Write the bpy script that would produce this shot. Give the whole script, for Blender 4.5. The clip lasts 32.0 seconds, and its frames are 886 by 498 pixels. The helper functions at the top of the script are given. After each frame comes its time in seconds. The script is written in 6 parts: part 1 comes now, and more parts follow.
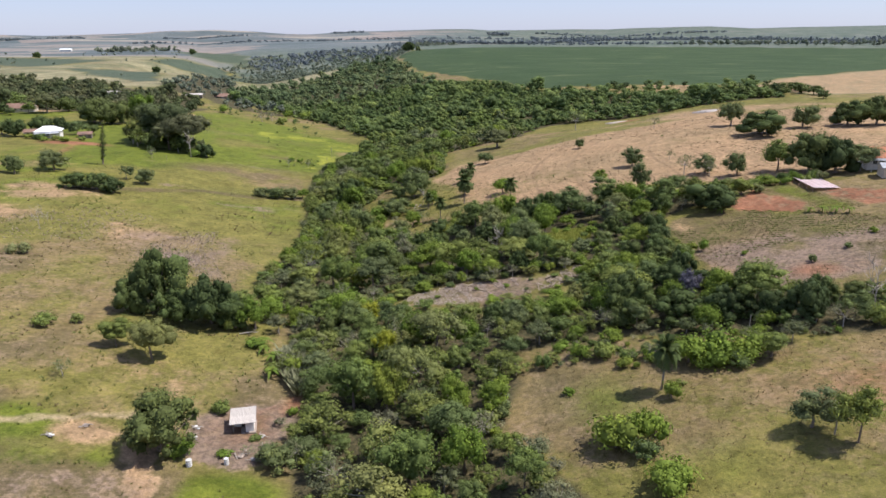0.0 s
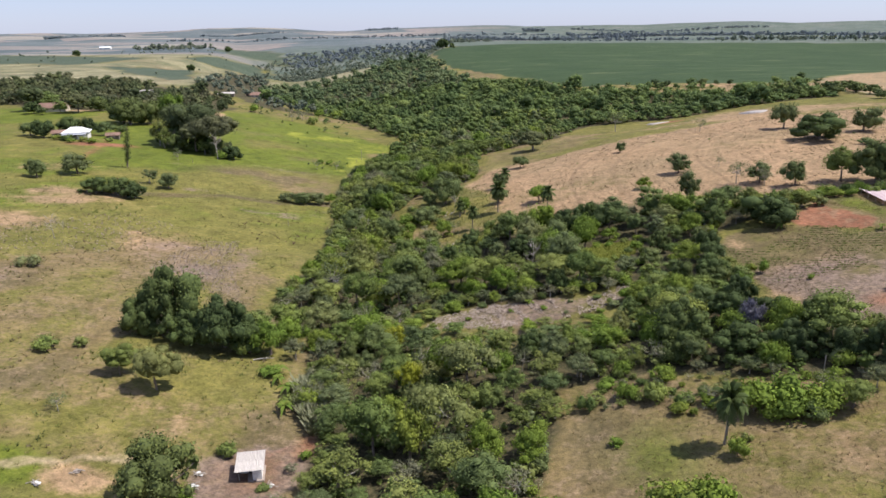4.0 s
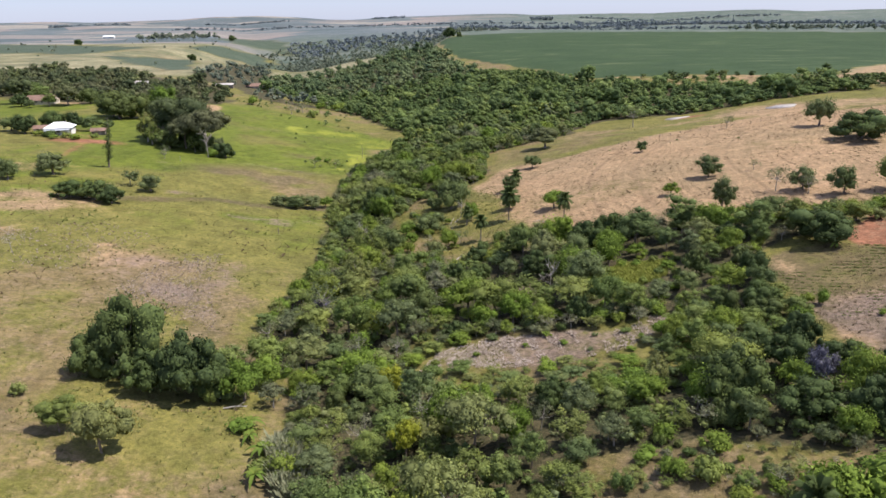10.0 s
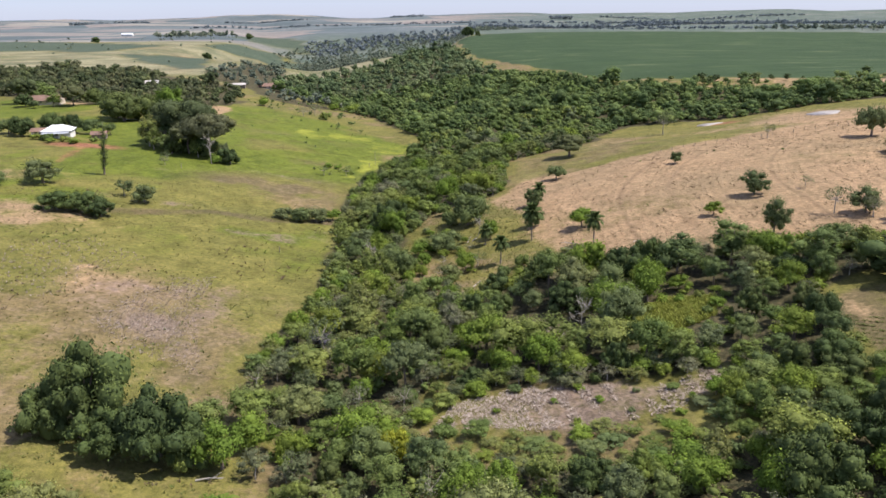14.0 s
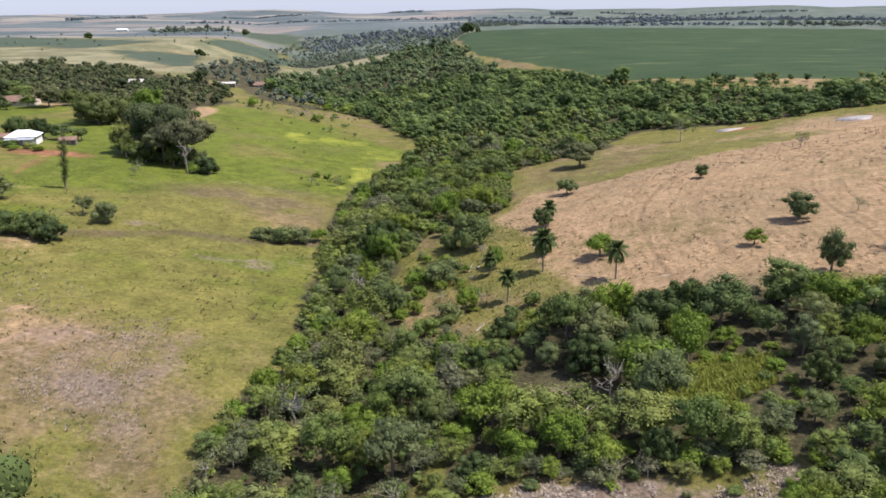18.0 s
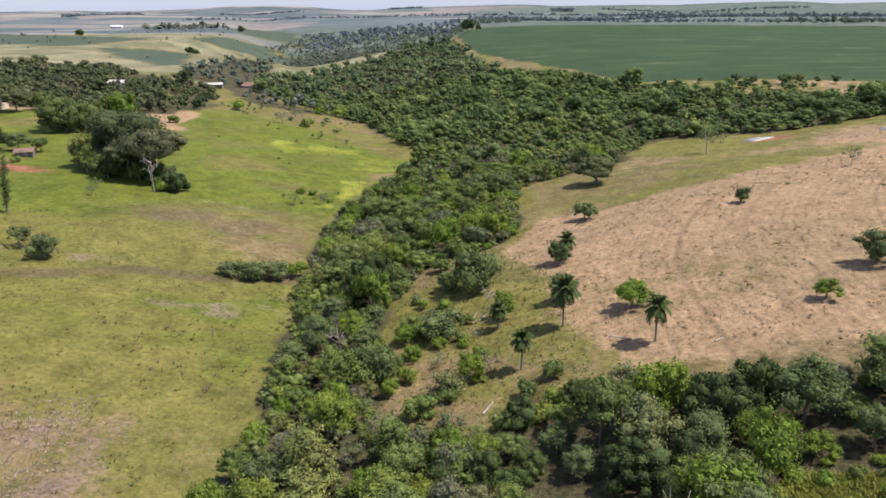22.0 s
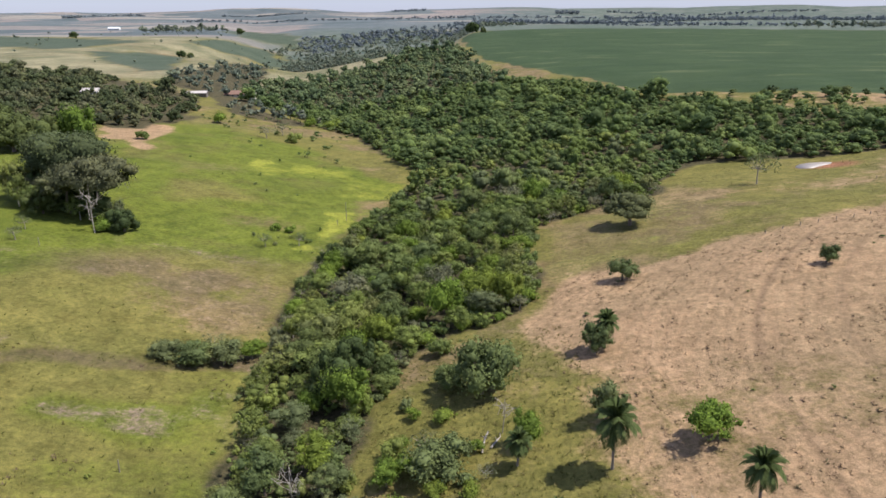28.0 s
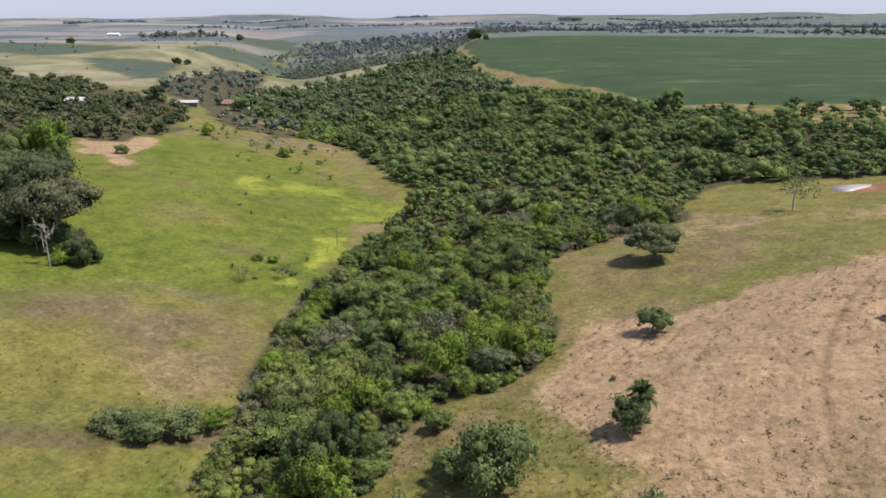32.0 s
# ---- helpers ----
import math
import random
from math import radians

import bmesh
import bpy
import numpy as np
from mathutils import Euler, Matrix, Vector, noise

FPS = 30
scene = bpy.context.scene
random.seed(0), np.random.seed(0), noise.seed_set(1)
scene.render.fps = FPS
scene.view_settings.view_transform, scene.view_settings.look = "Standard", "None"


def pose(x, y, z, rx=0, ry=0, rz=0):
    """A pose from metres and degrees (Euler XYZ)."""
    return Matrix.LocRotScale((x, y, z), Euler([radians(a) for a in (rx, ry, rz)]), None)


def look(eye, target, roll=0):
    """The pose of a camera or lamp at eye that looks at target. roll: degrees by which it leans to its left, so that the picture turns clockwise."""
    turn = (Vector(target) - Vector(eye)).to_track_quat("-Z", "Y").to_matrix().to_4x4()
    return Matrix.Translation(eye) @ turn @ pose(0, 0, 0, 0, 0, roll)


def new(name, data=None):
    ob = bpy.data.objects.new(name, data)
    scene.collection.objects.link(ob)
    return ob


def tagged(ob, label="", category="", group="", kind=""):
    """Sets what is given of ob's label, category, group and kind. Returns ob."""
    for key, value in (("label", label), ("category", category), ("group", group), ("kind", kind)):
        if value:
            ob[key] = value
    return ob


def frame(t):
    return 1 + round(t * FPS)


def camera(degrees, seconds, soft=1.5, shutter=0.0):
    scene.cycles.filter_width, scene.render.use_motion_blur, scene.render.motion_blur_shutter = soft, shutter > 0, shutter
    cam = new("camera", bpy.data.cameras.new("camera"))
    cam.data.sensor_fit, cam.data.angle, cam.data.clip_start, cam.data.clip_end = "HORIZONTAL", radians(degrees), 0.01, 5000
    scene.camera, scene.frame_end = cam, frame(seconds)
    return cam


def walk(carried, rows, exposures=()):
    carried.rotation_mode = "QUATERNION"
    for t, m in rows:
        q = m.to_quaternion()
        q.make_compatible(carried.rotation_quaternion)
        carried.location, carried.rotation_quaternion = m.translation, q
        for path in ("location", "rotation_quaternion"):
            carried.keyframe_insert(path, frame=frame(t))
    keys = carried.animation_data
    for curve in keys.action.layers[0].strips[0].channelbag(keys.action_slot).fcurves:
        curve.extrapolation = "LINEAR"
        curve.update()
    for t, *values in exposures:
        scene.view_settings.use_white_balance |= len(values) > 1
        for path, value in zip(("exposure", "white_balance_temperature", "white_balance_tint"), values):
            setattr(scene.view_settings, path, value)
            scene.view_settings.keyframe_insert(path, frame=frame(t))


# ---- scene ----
cam = camera(63.33, 32.0, 1.6)
# seconds, place, then yaw to the left, pitch and lean in degrees
ROWS = [
    (0.0, 0.01, 0.03, 50.02, -0.03, -16.99, -0.46),
    (1.0, -0.13, 2.67, 50.14, -0.05, -17.19, -0.50),
    (1.2, -0.12, 3.27, 50.18, 0.17, -17.21, -0.54),
    (1.5, -0.10, 4.18, 50.24, 1.18, -17.24, -0.60),
    (1.7, -0.08, 4.80, 50.28, 2.21, -17.25, -0.65),
    (2.0, -0.05, 5.73, 50.34, 2.69, -17.27, -0.72),
    (3.0, 0.08, 8.82, 50.49, 2.71, -17.26, -0.74),
    (3.5, 0.14, 10.33, 50.55, 2.71, -17.25, -0.76),
    (5.5, 0.23, 16.19, 50.60, 2.64, -17.22, -0.71),
    (6.0, 0.21, 17.67, 50.59, 2.59, -17.27, -0.74),
    (7.0, 0.14, 20.70, 50.55, 2.55, -17.34, -0.73),
    (8.0, 0.03, 23.90, 50.50, 2.52, -17.54, -0.73),
    (9.0, -0.11, 27.30, 50.46, 2.48, -17.79, -0.74),
    (9.5, -0.19, 29.08, 50.44, 2.58, -17.91, -0.73),
    (10.0, -0.27, 30.93, 50.43, 3.26, -18.06, -0.78),
    (10.5, -0.35, 32.84, 50.42, 4.22, -18.12, -0.85),
    (11.0, -0.44, 34.82, 50.41, 4.68, -18.21, -0.85),
    (12.0, -0.64, 38.98, 50.41, 4.68, -18.26, -0.72),
    (13.0, -0.87, 43.43, 50.42, 4.64, -18.21, -0.65),
    (14.0, -1.14, 48.19, 50.44, 4.62, -18.14, -0.61),
    (14.5, -1.28, 50.69, 50.45, 4.61, -18.11, -0.62),
    (16.5, -1.98, 61.61, 50.50, 4.60, -18.29, -0.55),
    (17.0, -2.18, 64.57, 50.52, 4.58, -18.36, -0.54),
    (18.0, -2.61, 70.75, 50.55, 4.56, -18.46, -0.51),
    (19.0, -3.07, 77.25, 50.59, 4.54, -18.63, -0.50),
    (20.0, -3.54, 84.01, 50.62, 4.52, -18.76, -0.52),
    (21.0, -4.01, 90.92, 50.66, 4.52, -18.80, -0.52),
    (22.0, -4.48, 97.87, 50.69, 4.53, -18.73, -0.51),
    (23.0, -4.92, 104.74, 50.72, 4.62, -18.77, -0.58),
    (24.0, -5.33, 111.41, 50.73, 4.63, -18.83, -0.58),
    (25.0, -5.71, 117.81, 50.75, 4.62, -18.81, -0.46),
    (25.5, -5.89, 120.89, 50.75, 4.67, -18.84, -0.45),
    (27.5, -6.58, 132.47, 50.79, 4.73, -18.62, -0.37),
    (28.0, -6.75, 135.22, 50.81, 4.79, -18.56, -0.38),
    (29.0, -7.10, 140.63, 50.86, 4.81, -18.40, -0.33),
    (30.0, -7.47, 145.94, 50.91, 4.85, -18.30, -0.40),
    (31.0, -7.85, 151.01, 50.91, 4.89, -18.17, -0.29),
    (32.0, -8.22, 155.38, 50.73, 4.91, -18.09, -0.23),
]
walk(cam, [(t, pose(x, y, z, 90 + p, 0, w) @ pose(0, 0, 0, 0, 0, r)) for t, x, y, z, w, p, r in ROWS],
     exposures=((0.0, 0.56), (6.0, 0.58), (12.0, 0.65), (20.0, 0.61), (26.0, 0.53), (32.0, 0.46)))

# ---- light ----
SUN_EL, SUN_X, SUN_Y = 59.0, 0.99, 0.06          # elevation and plan direction towards the sun
world = bpy.data.worlds.new("world")
scene.world = world
world.use_nodes = True
wn = world.node_tree.nodes
sky = wn.new("ShaderNodeTexSky")
sky.sky_type, sky.sun_disc = "NISHITA", False
sky.sun_elevation, sky.sun_rotation = radians(SUN_EL), math.atan2(SUN_X, SUN_Y)
sky.air_density, sky.dust_density, sky.ozone_density, sky.altitude = 1.0, 0.25, 2.5, 0
wn["Background"].inputs["Strength"].default_value = 0.086
sky_tint = wn.new("ShaderNodeMix")
sky_tint.data_type, sky_tint.blend_type = "RGBA", "MULTIPLY"
sky_tint.inputs[0].default_value, sky_tint.inputs[7].default_value = 1.0, (0.84, 0.93, 1.12, 1)
world.node_tree.links.new(sky.outputs[0], sky_tint.inputs[6])
# thin high haze evens the sky out
haze = wn.new("ShaderNodeMix")
haze.data_type = "RGBA"
haze.inputs[0].default_value, haze.inputs[7].default_value = 0.55, (4.65, 5.1, 7.7, 1)
world.node_tree.links.new(sky_tint.outputs[2], haze.inputs[6])
world.node_tree.links.new(haze.outputs[2], wn["Background"].inputs["Color"])
sun_data = bpy.data.lights.new("sun", "SUN")
sun_data.energy, sun_data.angle, sun_data.color = 4.7, radians(0.53), (1.0, 0.93, 0.86)
sun = new("sun", sun_data)
ce = math.cos(radians(SUN_EL))
sun.matrix_world = look((SUN_X * ce * 300, SUN_Y * ce * 300 + 200, math.sin(radians(SUN_EL)) * 300), (0, 200, 0))


# ---- materials ----
def nodes_of(name):
    m = bpy.data.materials.new(name)
    m.use_nodes = True
    return m, m.node_tree.nodes, m.node_tree.links, m.node_tree.nodes["Principled BSDF"]


def ramp_node(nt, stops):
    r = nt.new("ShaderNodeValToRGB")
    e = r.color_ramp.elements
    while len(e) < len(stops):
        e.new(0.5)
    for k, (p, c) in enumerate(stops):
        e[k].position, e[k].color = p, (*c, 1)
    return r


def math_node(nt, ln, op, a, b=0.0, clamp=False):
    n = nt.new("ShaderNodeMath")
    n.operation, n.use_clamp = op, clamp
    for k, v in enumerate((a, b)):
        if isinstance(v, (int, float)):
            n.inputs[k].default_value = v
        else:
            ln.new(v, n.inputs[k])
    return n.outputs[0]


def mix_node(nt, ln, fac, a, b, mode="MIX"):
    n = nt.new("ShaderNodeMix")
    n.data_type, n.blend_type = "RGBA", mode
    for sock, v in ((n.inputs[0], fac), (n.inputs[6], a), (n.inputs[7], b)):
        if isinstance(v, (int, float)):
            sock.default_value = v
        elif isinstance(v, tuple):
            sock.default_value = (*v, 1)
        else:
            ln.new(v, sock)
    return n.outputs[2]


def noise_node(nt, ln, vec, scale, detail=4.0, rough=0.55):
    n = nt.new("ShaderNodeTexNoise")
    n.inputs["Scale"].default_value, n.inputs["Detail"].default_value = scale, detail
    n.inputs["Roughness"].default_value = rough
    if vec is not None:
        ln.new(vec, n.inputs["Vector"])
    return n.outputs[0]


def leaf_material(name, stops, through_light=0.26):
    """Foliage: hue by tree (a per-tree tint or the object's own random) and by leaf clump; the bough tone also holds
    shade painted into crown cores.
    """
    m, nt, ln, bs = nodes_of(name)
    info, tint, geo = nt.new("ShaderNodeObjectInfo"), nt.new("ShaderNodeAttribute"), nt.new("ShaderNodeNewGeometry")
    tint.attribute_name = "tint"
    per_tree = math_node(nt, ln, "FRACT", math_node(nt, ln, "ADD", tint.outputs["Fac"], info.outputs["Random"]))
    base = ramp_node(nt, stops)
    ln.new(per_tree, base.inputs[0])
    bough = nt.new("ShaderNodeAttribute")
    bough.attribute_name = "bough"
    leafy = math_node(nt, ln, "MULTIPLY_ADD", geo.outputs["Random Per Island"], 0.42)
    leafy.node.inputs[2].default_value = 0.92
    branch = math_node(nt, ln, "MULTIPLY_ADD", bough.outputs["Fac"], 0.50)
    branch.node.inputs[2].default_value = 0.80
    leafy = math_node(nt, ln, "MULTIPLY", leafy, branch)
    grey = nt.new("ShaderNodeCombineColor")
    for k in range(3):
        ln.new(leafy, grey.inputs[k])
    col = mix_node(nt, ln, 1.0, base.outputs[0], grey.outputs[0], "MULTIPLY")
    # young growth on some boughs is yellower
    young = math_node(nt, ln, "MULTIPLY", math_node(nt, ln, "SUBTRACT", bough.outputs["Fac"], 0.55, True), 0.9)
    col = mix_node(nt, ln, young, col, mix_node(nt, ln, 1.0, col, (1.30, 1.16, 0.75), "MULTIPLY"))
    ln.new(col, bs.inputs["Base Color"])
    bs.inputs["Roughness"].default_value = 0.7
    bs.inputs["Specular IOR Level"].default_value = 0.08
    tr = nt.new("ShaderNodeBsdfTranslucent")
    ln.new(col, tr.inputs["Color"])
    mx = nt.new("ShaderNodeMixShader")
    mx.inputs[0].default_value = through_light
    ln.new(bs.outputs[0], mx.inputs[1])
    ln.new(tr.outputs[0], mx.inputs[2])
    ln.new(mx.outputs[0], nt["Material Output"].inputs[0])
    return m


LEAF_WOOD = leaf_material("woodland_leaf", [(0.0, (0.087, 0.126, 0.041)), (0.16, (0.135, 0.181, 0.050)), (0.32, (0.102, 0.137, 0.055)), (0.48, (0.159, 0.203, 0.052)), (0.62, (0.122, 0.146, 0.072)), (0.76, (0.129, 0.170, 0.052)), (0.88, (0.185, 0.218, 0.057)), (1.0, (0.159, 0.172, 0.087))], 0.30)
LEAF_DARK = leaf_material("dark_leaf", [(0.0, (0.046, 0.066, 0.026)), (0.5, (0.062, 0.088, 0.030)), (1.0, (0.086, 0.104, 0.036))], 0.18)
LEAF_LIGHT = leaf_material("light_leaf", [(0.0, (0.110, 0.168, 0.030)), (0.6, (0.140, 0.195, 0.034)), (1.0, (0.165, 0.196, 0.040))])
LEAF_GREY = leaf_material("grey_leaf", [(0.0, (0.102, 0.128, 0.056)), (0.5, (0.132, 0.148, 0.078)), (1.0, (0.165, 0.166, 0.104))])
LEAF_OLIVE = leaf_material("olive_leaf", [(0.0, (0.112, 0.142, 0.040)), (0.5, (0.140, 0.168, 0.048)), (1.0, (0.165, 0.176, 0.064))])
LEAF_GREEN = leaf_material("grey_green_leaf", [(0.0, (0.090, 0.118, 0.050)), (0.5, (0.108, 0.140, 0.052)), (1.0, (0.128, 0.150, 0.066))])
LEAF_PALM = leaf_material("palm_leaf", [(0.0, (0.085, 0.120, 0.040)), (1.0, (0.110, 0.145, 0.050))])
LEAF_HILL = leaf_material("hill_wood_leaf", [(0.0, (0.081, 0.121, 0.047)), (0.2, (0.097, 0.141, 0.051)), (0.4, (0.114, 0.157, 0.060)), (0.6, (0.127, 0.178, 0.057)), (0.8, (0.143, 0.189, 0.067)), (0.92, (0.174, 0.221, 0.071)), (1.0, (0.100, 0.141, 0.053))], 0.36)
# hill leaves made lighter and bluer to imitate haze over the hilltop
LEAF_TOP = leaf_material("hazed_hilltop_leaf", [(0.0, (0.086, 0.123, 0.061)), (0.4, (0.115, 0.158, 0.072)), (0.7, (0.133, 0.168, 0.078)), (1.0, (0.150, 0.181, 0.082))])
LEAF_PURPLE = leaf_material("purple_blossom", [(0.0, (0.095, 0.095, 0.115)), (0.6, (0.120, 0.112, 0.150)), (1.0, (0.090, 0.105, 0.070))], 0.2)
# greyed blue-green: distance haze is mixed into this leaf colour
LEAF_FAR = leaf_material("hazed_distant_leaf", [(0.0, (0.104, 0.132, 0.098)), (0.5, (0.126, 0.152, 0.114)), (1.0, (0.150, 0.168, 0.118))])
LEAF_FARM = leaf_material("farm_wood_leaf", [(0.0, (0.058, 0.076, 0.036)), (0.3, (0.088, 0.108, 0.046)), (0.6, (0.070, 0.086, 0.044)), (0.8, (0.118, 0.122, 0.064)), (1.0, (0.110, 0.128, 0.054))])
# stronger blue for the farthest woods, again haze put into the colour
LEAF_HAZE = leaf_material("hazed_wood_leaf", [(0.0, (0.118, 0.146, 0.165)), (1.0, (0.142, 0.168, 0.182))])


def rough_material(name, dark, light, scale=3.0, roughness=0.9, bump=0.3, stretch=(1, 1, 1), metal=0.0):
    m, nt, ln, bs = nodes_of(name)
    tc, mp = nt.new("ShaderNodeTexCoord"), nt.new("ShaderNodeMapping")
    mp.inputs["Scale"].default_value = stretch
    ln.new(tc.outputs["Object"], mp.inputs[0])
    a, b = noise_node(nt, ln, mp.outputs[0], scale, 6), noise_node(nt, ln, mp.outputs[0], scale * 0.22, 3)
    f = math_node(nt, ln, "MULTIPLY_ADD", a, 0.6)
    ln.new(math_node(nt, ln, "MULTIPLY", b, 0.5), f.node.inputs[2])
    r = ramp_node(nt, [(0.3, dark), (0.72, light)])
    ln.new(f, r.inputs[0])
    ln.new(r.outputs[0], bs.inputs["Base Color"])
    bs.inputs["Roughness"].default_value, bs.inputs["Metallic"].default_value = roughness, metal
    bp = nt.new("ShaderNodeBump")
    bp.inputs["Strength"].default_value, bp.inputs["Distance"].default_value = bump, 0.05
    ln.new(a, bp.inputs["Height"])
    ln.new(bp.outputs[0], bs.inputs["Normal"])
    return m


BARK = rough_material("bark", (0.10, 0.075, 0.055), (0.24, 0.19, 0.15), 6, 0.9, 0.6, (1, 1, 0.25))
BARK_PALE = rough_material("pale_bark", (0.21, 0.185, 0.15), (0.38, 0.345, 0.30), 6, 0.85, 0.4, (1, 1, 0.25))
BARK_PALM = rough_material("palm_bark", (0.13, 0.11, 0.09), (0.28, 0.24, 0.20), 8, 0.9, 0.6, (0.3, 0.3, 3))

# ---- the lie of the land ----
rng = np.random.default_rng(7)


def ease(a, b, x):
    t = np.clip((x - a) / (b - a), 0, 1)
    return t * t * (3 - 2 * t)


def value_noise(x, y, size, seed=0):
    """Smooth random field between -1 and 1 with features of that size in metres."""
    x, y = np.asarray(x, float) / size + 31.7 * seed, np.asarray(y, float) / size - 17.3 * seed
    i, j = np.floor(x), np.floor(y)
    u, v = x - i, y - j
    u, v = u * u * (3 - 2 * u), v * v * (3 - 2 * v)

    def h(a, b):
        s = np.sin(a * 127.1 + b * 311.7 + seed * 74.7) * 43758.5453
        return (s - np.floor(s)) * 2 - 1
    return (h(i, j) * (1 - u) + h(i + 1, j) * u) * (1 - v) + (h(i, j + 1) * (1 - u) + h(i + 1, j + 1) * u) * v


def stream_x(y):
    y = np.asarray(y, float)
    return -16.2 - 22 * ease(110, 260, y) - 0.18 * ((y - 380) + np.sqrt((y - 380) ** 2 + 3600))


def land(x, y):
    """Height of the ground: a stream valley with a long eastern slope, a side hollow, and rolling distance."""
    x, y = np.asarray(x, float), np.asarray(y, float)
    d = x - stream_x(y)
    z = -2.28 - 0.022 * np.clip(y - 80, -60, 300)
    z = z + np.where(d > 0, 26.7 * (1 - np.exp(-np.maximum(d, 0) ** 1.5 / 999.2)), 16.26 * (1 - np.exp(-np.maximum(-d, 0) ** 1.5 / 629.3)))
    z = z - 6.85 * np.exp(-((x - 75) / 55) ** 2 - ((y - 365) / 55) ** 2)
    far = ease(1100, 2200, y)
    z = z + 6.0 * np.exp(-((y - 1080) / 220) ** 2) * ease(-110, 60, x)
    z = z * (1 - 0.6 * far) + far * (16 * value_noise(x, y, 760, 3) + 9 * value_noise(x, y, 340, 5))
    z = z + 34 * ease(2600, 4500, y) + ease(2400, 3600, y) * 3 * value_noise(x, y, 700, 8)
    # the valley that bends away behind the wooded hill
    z = z - 33 * ease(850, 985, y) * ease(2150, 1250, y) * ease(-40, -125, x) * ease(-500, -330, x)
    near = 1 - ease(600, 1200, y)
    return z + near * (0.35 * value_noise(x, y, 17, 1) + 0.10 * value_noise(x, y, 5, 2))


def inside(poly, x, y):
    """Signed distance to a plan outline, positive inside."""
    x, y = np.asarray(x, float), np.asarray(y, float)
    best, odd = np.full(np.broadcast(x, y).shape, 1e9), np.zeros(np.broadcast(x, y).shape, bool)
    for (ax, ay), (bx, by) in zip(poly, poly[1:] + poly[:1]):
        ex, ey = bx - ax, by - ay
        t = np.clip(((x - ax) * ex + (y - ay) * ey) / (ex * ex + ey * ey + 1e-9), 0, 1)
        best = np.minimum(best, (x - ax - t * ex) ** 2 + (y - ay - t * ey) ** 2)
        odd ^= ((ay > y) != (by > y)) & (x < ex * (y - ay) / ((by - ay) if by != ay else 1e-9) + ax)
    return np.where(odd, 1, -1) * np.sqrt(best)


# outlines of woods, fields and bare ground, in metres
GALLERY = [(-38, 186), (-41, 211), (-44.5, 230), (-47, 253), (-50, 273), (-48.5, 300), (-45, 327), (-41, 359), (-35, 385), (-20, 400), (40, 400),
           (42, 350), (35, 325), (24, 319), (10, 311), (2, 305), (0, 283), (1, 265), (-2, 254), (-9, 249), (-17, 246), (-21, 238), (-22, 228), (-26, 219), (-24, 205), (-22, 188)]
THICKET = [(-14, 60), (-20, 82), (-21, 93), (-24, 104), (-26, 116), (-29, 128), (-38, 139), (-40, 145), (-37.5, 160), (-36.5, 186), (-22, 190), (-20, 181), (-2, 176), (-9, 150), (-12, 138),
           (-12, 125), (6, 119), (22, 119), (34, 124), (43, 127), (50, 112), (58, 104), (70, 99), (84, 97), (84, 86), (60, 91), (49, 94), (28, 104), (24, 105), (13, 103), (10, 92), (7, 79), (12, 73), (16, 60)]
UPPER_STRIP = [(-9, 138.5), (0, 141), (10, 139.5), (24, 138.5), (30, 138.5), (46, 131), (47, 145), (50, 157), (58, 163), (76, 166), (70, 172), (51, 174), (40, 181), (26, 180), (16, 182), (6, 184), (-4, 182), (-8, 165)]
HILL_WOOD = [(-52, 425), (-34, 392), (-20, 398), (40, 398), (42, 352), (55, 372), (84, 368), (106, 361), (170, 362), (170, 394), (116, 409), (100, 425), (83, 444), (66, 460), (54, 478), (38, 513), (13, 553),
             (-12, 596), (-28, 690), (-42, 790), (-62, 850), (-88, 842), (-108, 790), (-150, 778), (-176, 728), (-182, 625), (-165, 560), (-130, 530), (-76, 480)]
VALLEY_WOOD = [(-84, 500), (-130, 520), (-165, 560), (-188, 640), (-204, 735), (-240, 860), (-215, 960), (-150, 950), (-145, 1100), (-200, 1200), (-340, 1250), (-345, 1160), (-325, 1050), (-290, 945), (-262, 769), (-262, 690), (-225, 600), (-178, 556), (-152, 500), (-125, 488)]
FARM_WOOD = [(-407, 696), (-305, 641), (-222, 579), (-179, 538), (-150, 460), (-159, 425), (-190, 425), (-221, 420), (-330, 470), (-430, 560)]
SOY = [(46, 530), (64, 482), (95, 468), (119, 466), (147, 446), (190, 438), (205, 462), (231, 490), (343, 570), (420, 605), (700, 680), (900, 810), (520, 985), (380, 1040), (270, 1100), (111, 1215), (-60, 1149), (-58, 1000), (-34, 794), (-20, 700), (16, 614)]
FIELD_EDGE = [(48, 470), (62, 440), (85, 418), (112, 404), (180, 400), (230, 425), (200, 434), (147, 447), (95, 470), (66, 486), (50, 525)]
BROWN = [(-2, 247), (2, 262), (10, 268), (30, 272), (54, 279), (82, 295), (105, 306), (170, 300), (190, 210), (120, 176), (84, 178), (62, 176), (54, 183), (40, 188), (28, 193), (18, 191), (10, 202), (5, 212), (2, 230)]
PASTURE_E = [(-2, 247), (2, 262), (1, 283), (2, 305), (24, 317), (42, 345), (70, 366), (110, 358), (180, 350), (190, 300), (105, 306), (54, 279), (10, 268)]
PLOT = [(47.5, 131), (48.5, 150), (51, 158.5), (60, 160), (73, 151), (85, 140), (94, 128), (92, 118), (77, 115), (66, 110), (55, 106.5), (49, 118)]
RED_BED = [(66, 161), (75, 170), (80, 153), (76, 146), (67, 155)]
RED_YARD = [(85, 161), (92, 161), (104, 150), (96, 143), (88, 146)]
